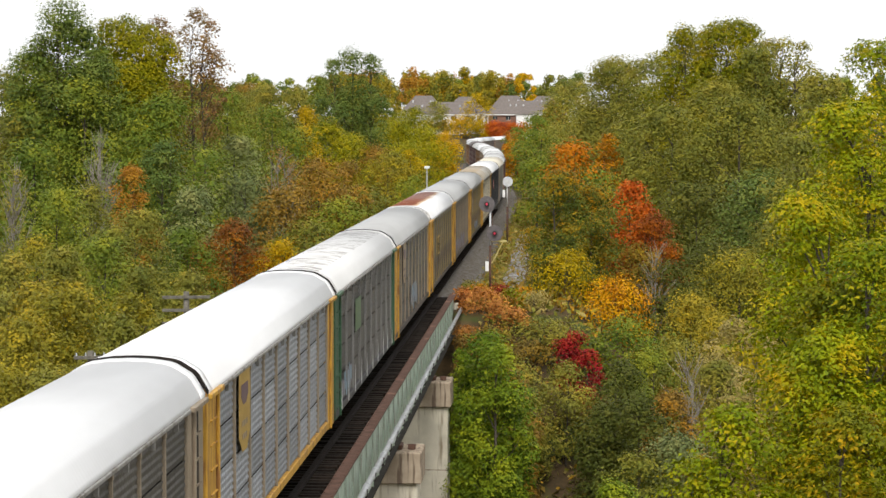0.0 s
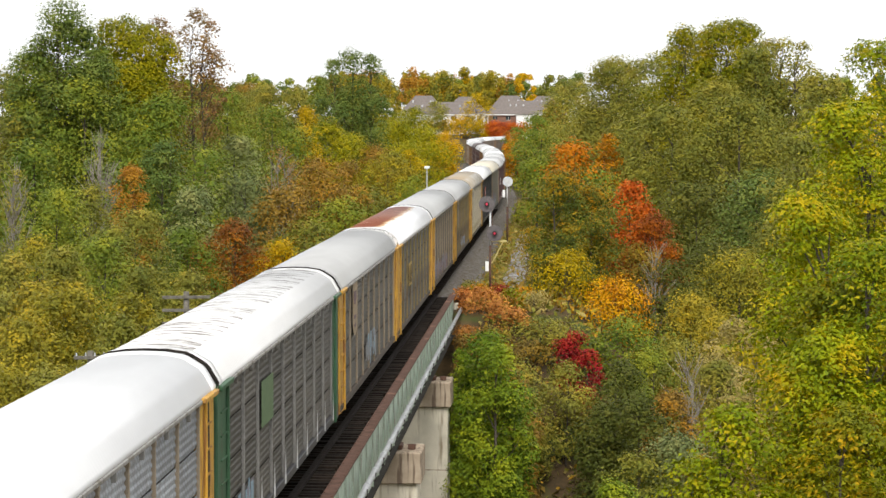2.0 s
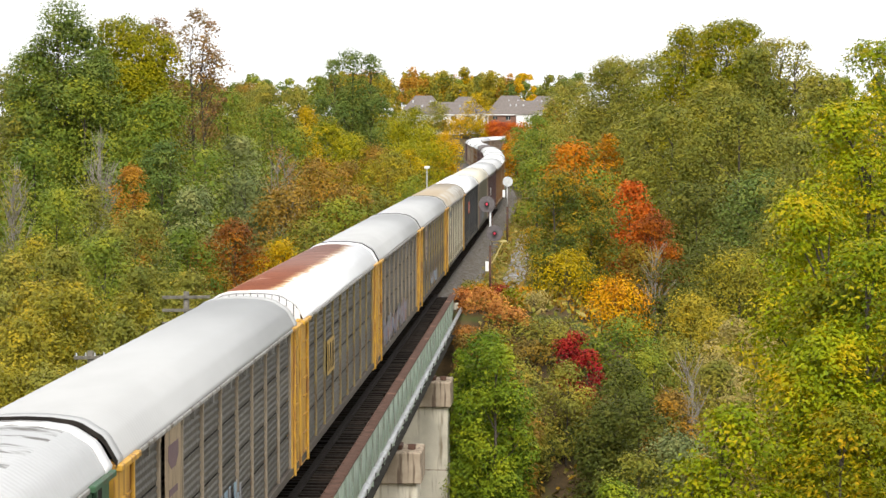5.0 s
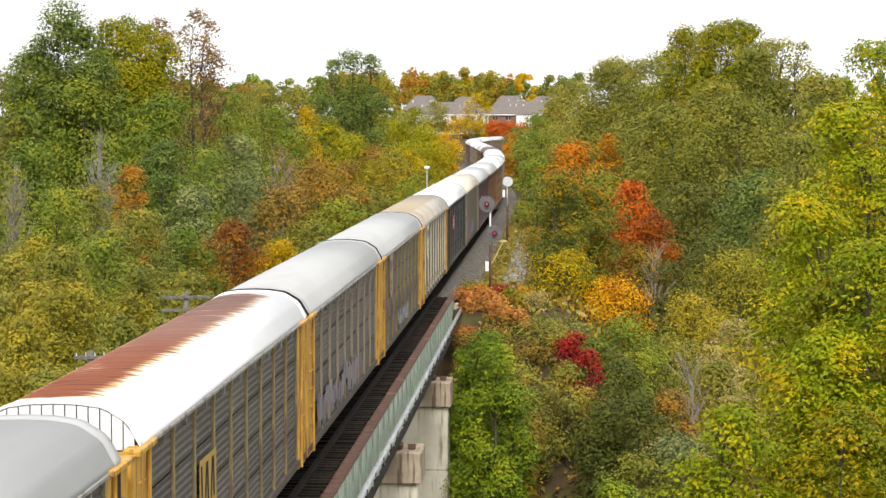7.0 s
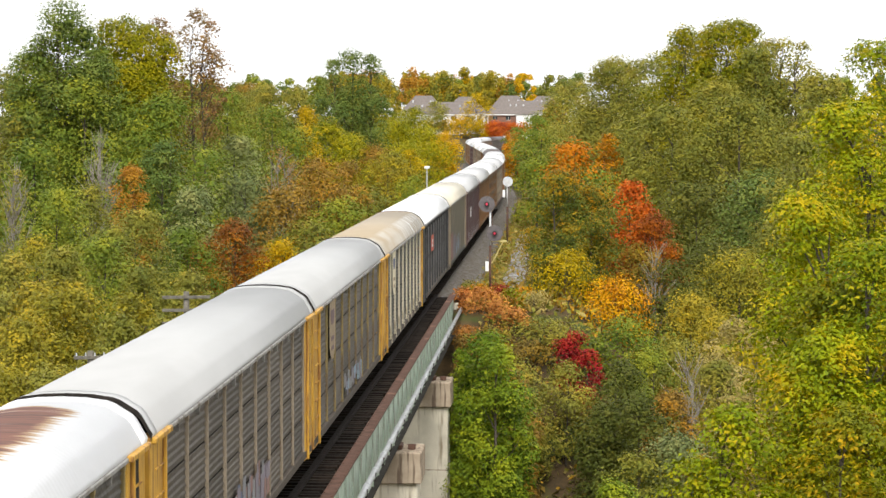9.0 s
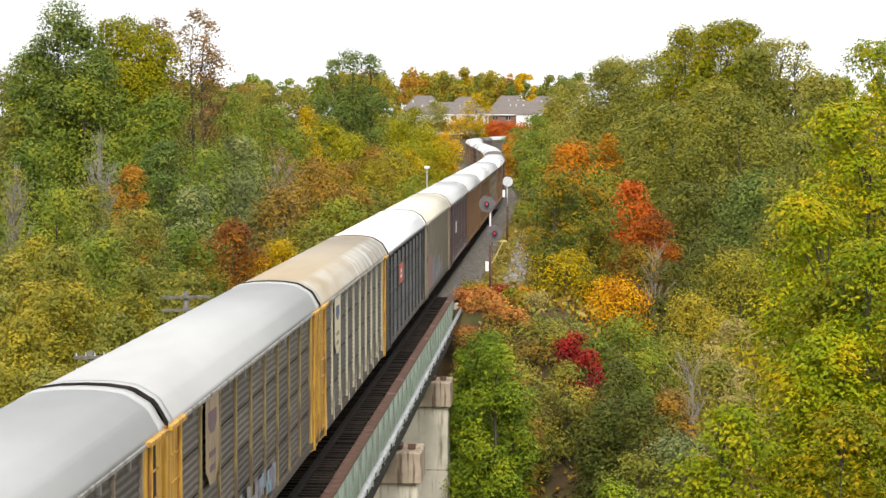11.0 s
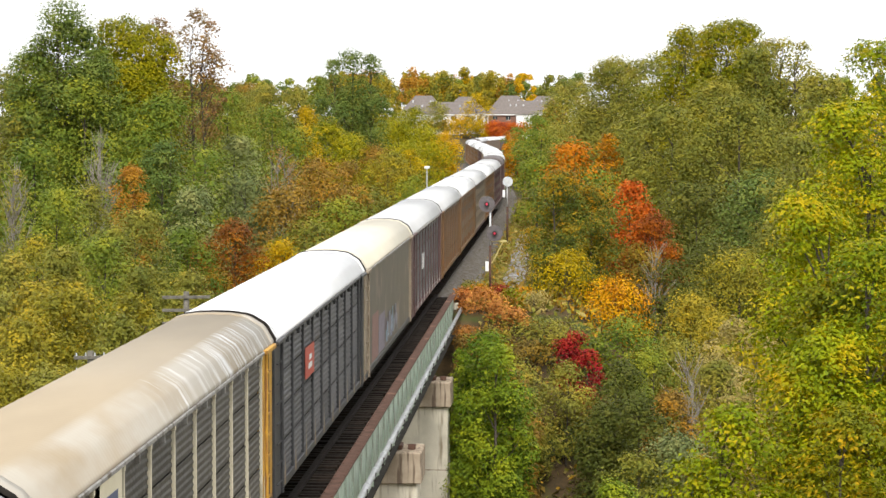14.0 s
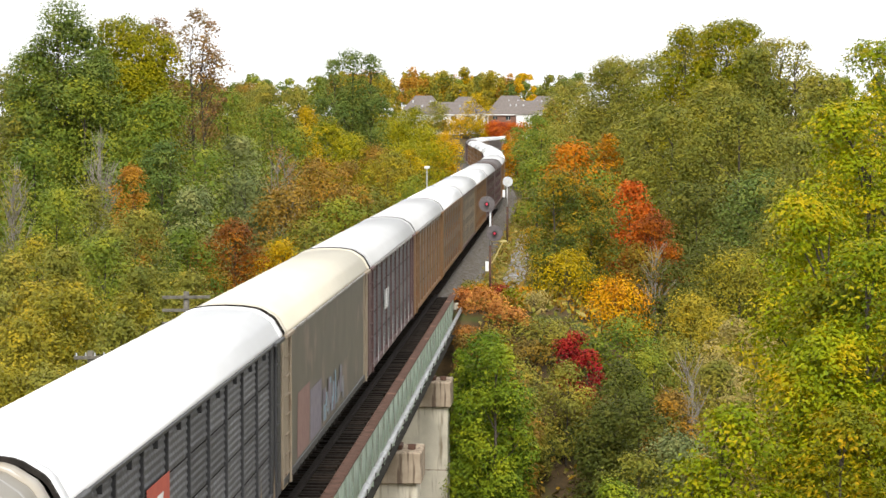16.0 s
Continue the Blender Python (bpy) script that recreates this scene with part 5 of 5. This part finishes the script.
    if emblem == "tall":
        c, d = tags
        y = BAY0 + BAY_W * 1.05
        e = flat_patch("emblem_board", y + 0.2, 3.0, BAY_W * 0.72, 1.95, EMBLEM[c], car, cut=0.4)
        flat_patch("emblem_mark", y + 0.55, 4.15, 1.2, 0.5, EMBLEM[d], e, 1.573, cut=0.2)
        flat_patch("emblem_mark", y + 0.75, 3.3, 0.8, 0.14, EMBLEM["tan" if c != "tan" else "plum"], e, 1.573)
        flat_patch("emblem_mark", y + 0.65, 3.62, 1.0, 0.14, EMBLEM["tan" if c != "tan" else "plum"], e, 1.573)
    elif emblem == "square":
        c, d = tags
        y = BAY0 + BAY_W * 2.03
        e = flat_patch("emblem_board", y, 3.2, BAY_W * 0.93, 0.95, EMBLEM[c], car)
        flat_patch("emblem_mark", y + 0.8, 3.45, 1.0, 0.16, EMBLEM[d], e, 1.573, 0.1)
        flat_patch("emblem_mark", y + 1.0, 3.7, 0.7, 0.16, EMBLEM[d], e, 1.573, 0.1)
    elif emblem == "letters":
        y = BAY0 + BAY_W * 2.1
        if tags[0] == "yellow":
            e = flat_patch("emblem_board", y, 2.6, BAY_W * 0.88, 1.15, EMBLEM["yellow"], car)
            for k in range(5):
                flat_patch("emblem_mark", y + 0.25 + k * 0.42, 2.72, 0.16, 0.9, BLACK_STEEL, e, 1.573, 0.2 if k % 2 else -0.1)
        else:
            for k in range(4):
                flat_patch("emblem_mark", y + 0.5 + k * 0.56, 2.75, 0.4, 0.85, EMBLEM[tags[0]], car, 1.565, 0.25 if k % 2 else 0.0)
    elif emblem == "patch":
        y = BAY0 + BAY_W * 2.1
        flat_patch("emblem_board", y, 3.1, BAY_W * 0.9, 1.2, EMBLEM[tags[0]], car)
    return car


PAINTS_SMOOTH = surface("smooth_tan_paint", (.10, .088, .064), (.135, .117, .088), 0.8, 0.6, bump=0.05, stain=(.20, .15, .12), stain_at=0.62)


def make_train():
    cars = []
    spec = [
        dict(roof="white", panel="grey", end="tan", posts="tan", sill="grime"),
        dict(roof="white", panel="blue_grey", end="yellow", posts="tan", sill="yellow", emblem="tall", tags=("yellow", "plum")),
        dict(roof="smeared", panel="grey", end="green", posts="grey", sill="black", emblem="patch", tags=("green",), splash="white"),
        dict(roof="grey", panel="grey", end="yellow", posts="tan", sill="grime", emblem="tall", tags=("tan", "plum"), short=0.9),
        dict(roof="rusty", panel="grey", end="yellow", posts="ochre", sill="grime", hood="white", plates=True, emblem="letters", tags=("yellow",)),
        dict(roof="grey", panel="brown", end="yellow", posts="tan", sill="grime"),
        dict(roof="grey", panel="brown", end="yellow", posts="ochre", sill="grime", emblem="tall", tags=("tan", "plum")),
        dict(roof="tan", panel="grey", end="yellow", posts="cream", sill="grime", emblem="tall", tags=("ivory", "blue"), splash="ivory"),
        dict(roof="white", panel="dark", end="black", posts="black", sill="black", emblem="square", tags=("red", "white"), splash="tan"),
        dict(roof="cream", panel="tan", end="tan", posts="tan", sill="black", smooth=True),
        dict(roof="light", panel="dark", end="maroon", posts="maroon", sill="maroon", splash="white", emblem="letters", tags=("white",)),
        dict(roof="light", panel="orange", end="orange", posts="orange", sill="orange"),
        dict(roof="white", panel="tan", end="orange", posts="orange", sill="orange"),
        dict(roof="light", panel="brown", end="orange", posts="tan", sill="maroon"),
        dict(roof="white", panel="orange", end="orange", posts="orange", sill="orange"),
        dict(roof="light", panel="brown", end="maroon", posts="maroon", sill="maroon"),
        dict(roof="dark", panel="brown", end="maroon", posts="maroon", sill="maroon"),
        dict(roof="light", panel="brown", end="orange", posts="orange", sill="orange"),
        dict(roof="white", panel="orange", end="orange", posts="tan", sill="orange"),
    ]
    for k in range(35):
        d = spec[k] if k < len(spec) else spec[11 + (k * 5) % 8]
        cars.append(autorack(detail=k < 12, **d))
    graffiti(cars[3], -3.5, 1.5, 1.1, 2.5, ("chalk", "sky", "chalk"), 3)
    graffiti(cars[2], -12, -8.5, 1.1, 2.2, ("sky", "chalk", "violet"), 4)
    graffiti(cars[5], -11.5, 3.0, 1.1, 2.35, ("blue", "violet", "chalk", "violet", "pink"), 5)
    graffiti(cars[6], -4.0, 3.0, 1.1, 2.0, ("chalk", "violet", "sky"), 6)
    graffiti(cars[9], -3.5, 3.5, 1.15, 2.5, ("sky", "violet", "chalk"), 7)
    flat_patch("graffiti_patch", -10.5, 1.1, 3.2, 1.9, EMBLEM["pink"], cars[9], 1.535, 0.2)
    flat_patch("graffiti_patch", -7.0, 1.1, 3.3, 1.6, EMBLEM["violet"], cars[9], 1.535, 0.1)
    return cars


CARS = make_train()


# ---- signals, posts, poles ----
def signal_mast(x, y, heads, top, face=True):
    z0 = ground_z(x, y)
    s = empty("railway_signal", pose(x, y, z0), "railway signal mast with round dark target discs and red lamps" if face else "railway signal mast with round pale target disc", "signal", "trackside signals")
    part("mast", tube((0, 0, 3.6), (0, 0, top - z0), 0.07, 0.06, 10), SIGNAL_GREY, s, "pale grey tubular mast", smooth=True)
    part("lower_mast", tube((0, 0, 0), (0, 0, 3.6), 0.085, 0.075, 10), STEEL_RUST, s, "rusty lower mast", smooth=True)
    part("foundation", box(-0.35, 0.35, -0.35, 0.35, -0.3, 0.25, 0.03), CONCRETE, s)
    for hx, hz, rad in heads:
        z = hz - z0
        sy = -1
        d = part("target_disc", tube((hx, -0.20, z), (hx, -0.24, z), rad, rad, 32), SIGNAL_DISC if face else PALE_METAL, s, "round target disc")
        part("disc_rim", tube((hx, -0.235, z), (hx, -0.255, z), rad * 0.55, rad * 0.5, 32), SIGNAL_GREY if not face else SIGNAL_DISC, d)
        if face:
            part("lamp_hood", tube((hx, -0.24, z), (hx, -0.5, z), 0.16, 0.14, 16), BLACK_STEEL, d)
            part("lens", tube((hx, -0.50, z), (hx, -0.515, z), 0.085, 0.07, 16), RED_LAMP, d, "glowing red lens")
        part("lamp_case", box(hx - 0.16, hx + 0.16, -0.20, 0.12, z - 0.2, z + 0.2, 0.03), PALE_METAL, d)
        part("bracket", box(min(0, hx), max(0, hx) + 0.02, -0.05, 0.02, z - 0.05, z + 0.05), SIGNAL_GREY, s)
    part("number_plate", box(-0.32, -0.10, -0.10, -0.08, 1.9, 2.55, 0.02) if face else box(-0.45, -0.2, -0.1, -0.08, heads[0][1] - z0 - 1.5, heads[0][1] - z0 - 0.8), PLATE_WHITE, s, "white plate")
    if face:
        bm = box(0.1, 1.1, -0.05, 0.05, 3.9 - 0.06, 3.9 + 0.06)
        part("side_arm", bm, YELLOW_PLATE, s, "pale yellow side arm")
        part("brace", tube((0.1, 0, 2.4), (0.85, 0, 3.86), 0.035), YELLOW_PLATE, s)
    part("ladder", box(0.12, 0.15, 0.1, 0.13, 0, top - z0 - 0.4), STEEL_RUST, s)
    return s


signal_mast(4.5, 154, [(-0.22, 5.38, 0.53), (0.30, 3.45, 0.53)], 5.2)
signal_mast(4.0, 222, [(0.05, 5.0, 0.48)], 5.1, False)


def post_with_box(x, y, top, w):
    z0 = ground_z(x, y)
    s = empty("marker_post", pose(x, y, z0), "thin grey trackside post with a small white box on top", "post")
    part("pole", tube((0, 0, 0), (0, 0, top - z0), 0.06, 0.05, 8), SIGNAL_GREY, s)
    part("head", box(-w, w, -0.12, 0.12, top - z0 - 0.05, top - z0 + 0.22, 0.03), PLATE_WHITE, s, "white box head")


post_with_box(-5.2, 248, 5.7, 0.28)
post_with_box(-4.8, 190, 3.2, 0.22)


def pole_frame(x, y, z_top, w, arms, lab):
    z0 = ground_z(x, y)
    p = empty("utility_pole", pose(x, y, z0, 0, 0, 8), lab, "pole", "old line poles")
    hh = z_top - z0
    part("pole", tube((0, 0, 0), (0, 0, hh), 0.17, 0.13, 10), OLD_WOOD, p, smooth=True)
    for i in range(arms):
        z = hh - 0.25 - i * 0.6
        a = part("crossarm", box(-w, w, -0.2, -0.08, z - 0.07, z + 0.07, 0.01), OLD_WOOD, p, "weathered timber crossarm")
        for k in range(4 if w < 1 else 0):
            xx = -w + 0.1 + k * (2 * w - 0.2) / 3
            part("insulator", tube((xx, -0.14, z + 0.07), (xx, -0.14, z + 0.2), 0.035, 0.025, 8), PALE_METAL, a)


pole_frame(-8.0, 106, 3.1, 1.1, 3, "old leaning timber line pole with three crossarms")
pole_frame(-9.6, 92, 1.75, 0.65, 2, "old timber line pole with short crossarms")


def relay_box(x, y):
    z0 = ground_z(x, y)
    b = empty("relay_cabinet", pose(x, y, z0 - 0.05), "pale grey trackside relay cabinet on the embankment", "cabinet")
    part("body", box(-1.1, 1.1, -0.7, 0.7, 0, 2.0, 0.05), PALE_METAL, b)
    part("roof", box(-1.2, 1.2, -0.8, 0.8, 2.0, 2.1, 0.03), PALE_METAL, b)
    part("door", box(-0.9, -0.05, -0.73, -0.7, 0.2, 1.9, 0.01), PALE_METAL, b)
    part("door", box(0.05, 0.9, -0.73, -0.7, 0.2, 1.9, 0.01), PALE_METAL, b)


relay_box(-10.0, 400)


# ---- far houses ----
def terrace(x, y, z, w, d, wall_h, roof_h, seed, lab, brick=False):
    rng = random.Random(seed)
    zg = ground_z(x, y) - 0.3
    hs = empty("house", pose(x, y, z), lab, "house", "houses on the hill")
    part("wall", box(-w / 2, w / 2, -d / 2, d / 2, zg - z, wall_h, 0.02), BRICK_WALL if brick else WHITE_WALL, hs, "pale house walls")
    bm = bmesh.new()
    o = 0.6
    a = [bm.verts.new(p) for p in ((-w / 2 - o, -d / 2 - o, wall_h), (w / 2 + o, -d / 2 - o, wall_h), (w / 2 + o, d / 2 + o, wall_h), (-w / 2 - o, d / 2 + o, wall_h))]
    r = [bm.verts.new((-w / 2 + d * 0.42, 0, wall_h + roof_h)), bm.verts.new((w / 2 - d * 0.42, 0, wall_h + roof_h))]
    for f in ((a[0], a[1], r[1], r[0]), (a[2], a[3], r[0], r[1]), (a[1], a[2], r[1]), (a[3], a[0], r[0]), (a[3], a[2], a[1], a[0])):
        bm.faces.new(f)
    rf = part("roof", bm, SHINGLE, hs, "grey-brown shingled hip roof")
    part("fascia", box(-w / 2 - 0.62, w / 2 + 0.62, -d / 2 - 0.66, -d / 2 - 0.58, wall_h - 0.25, wall_h + 0.02), WHITE_WALL, rf)
    for k in range(3):
        xx = rng.uniform(-w * 0.32, w * 0.32)
        part("vent", box(xx - 0.2, xx + 0.2, -d * 0.2 - 0.2, -d * 0.2 + 0.2, wall_h + roof_h * 0.4, wall_h + roof_h * 0.75, 0.02), PALE_METAL, rf)
    n = int(w / 4)
    for k in range(n):
        xx = -w / 2 + (k + 0.5) * w / n
        wd = part("window", box(xx - 0.75, xx + 0.75, -d / 2 - 0.06, -d / 2 + 0.02, 0.8, wall_h - 0.5), DARK_GLASS, hs, "dark window")
        part("frame", box(xx - 0.85, xx + 0.85, -d / 2 - 0.04, -d / 2, 0.68, 0.8), WHITE_WALL, wd)
        part("frame", box(xx - 0.03, xx + 0.03, -d / 2 - 0.085, -d / 2 - 0.062, 0.8, wall_h - 0.5), WHITE_WALL, wd)
    # a gabled bay in front
    gx = rng.uniform(-w * 0.2, w * 0.2)
    bm = bmesh.new()
    y0, y1 = -d / 2 - 2.6, -d * 0.1
    v = [bm.verts.new(p) for p in ((gx - 3, y0, wall_h), (gx + 3, y0, wall_h), (gx, y0 + 1.6, wall_h + 1.9), (gx - 3, y1, wall_h), (gx + 3, y1, wall_h), (gx, y1, wall_h + 1.9))]
    for f in ((v[0], v[1], v[2]), (v[1], v[4], v[5], v[2]), (v[0], v[2], v[5], v[3]), (v[1], v[0], v[3], v[4])):
        bm.faces.new(f)
    part("bay_roof", bm, SHINGLE, rf)
    part("bay_wall", box(gx - 2.6, gx + 2.6, -d / 2 - 2.2, -d / 2 + 0.1, zg - z, wall_h - 0.02), WHITE_WALL, hs)


terrace(-38.5, 798, 9.8, 15, 11, 2.6, 6.2, 1, "single-storey white house with grey hip roof on the hill")
terrace(-24.0, 797, 9.8, 14, 11, 2.6, 5.8, 5, "single-storey house with grey-brown hip roof on the hill")
terrace(-31.5, 780, 9.5, 22, 11, 2.6, 4.2, 2, "long white house with grey-brown hip roof")
terrace(-4.5, 780, 9.5, 22, 12, 2.6, 4.6, 3, "long low brick house with grey-brown hip roof", True)
terrace(-9.0, 798, 9.8, 15, 11, 2.6, 6.2, 6, "house with tall grey hip roof behind others")
terrace(3.0, 797, 9.8, 15, 12, 2.6, 6.0, 4, "brick and white house with grey hip roof", True)


# ---- what moves: the train rolls towards the camera and slows a little ----
def car_pose(k, t):
    s = GAP_0 + CAR_STEP * k - SPEED * t + SLOW * t * t + CAR_STEP / 2
    xa, ya, _ = on_line(s - 10)
    xb, yb, _ = on_line(s + 10)
    return pose((xa + xb) / 2, (ya + yb) / 2, 0, 0, 0, math.degrees(math.atan2(-(xb - xa), yb - ya)))


GAP_0, SPEED, SLOW = 21.2, 13.57, 0.0068


def motions():
    for k, car in enumerate(CARS):
        walk(car, [(t, car_pose(k, t)) for t in np.arange(0, 16.01, 1.0)])


motions()
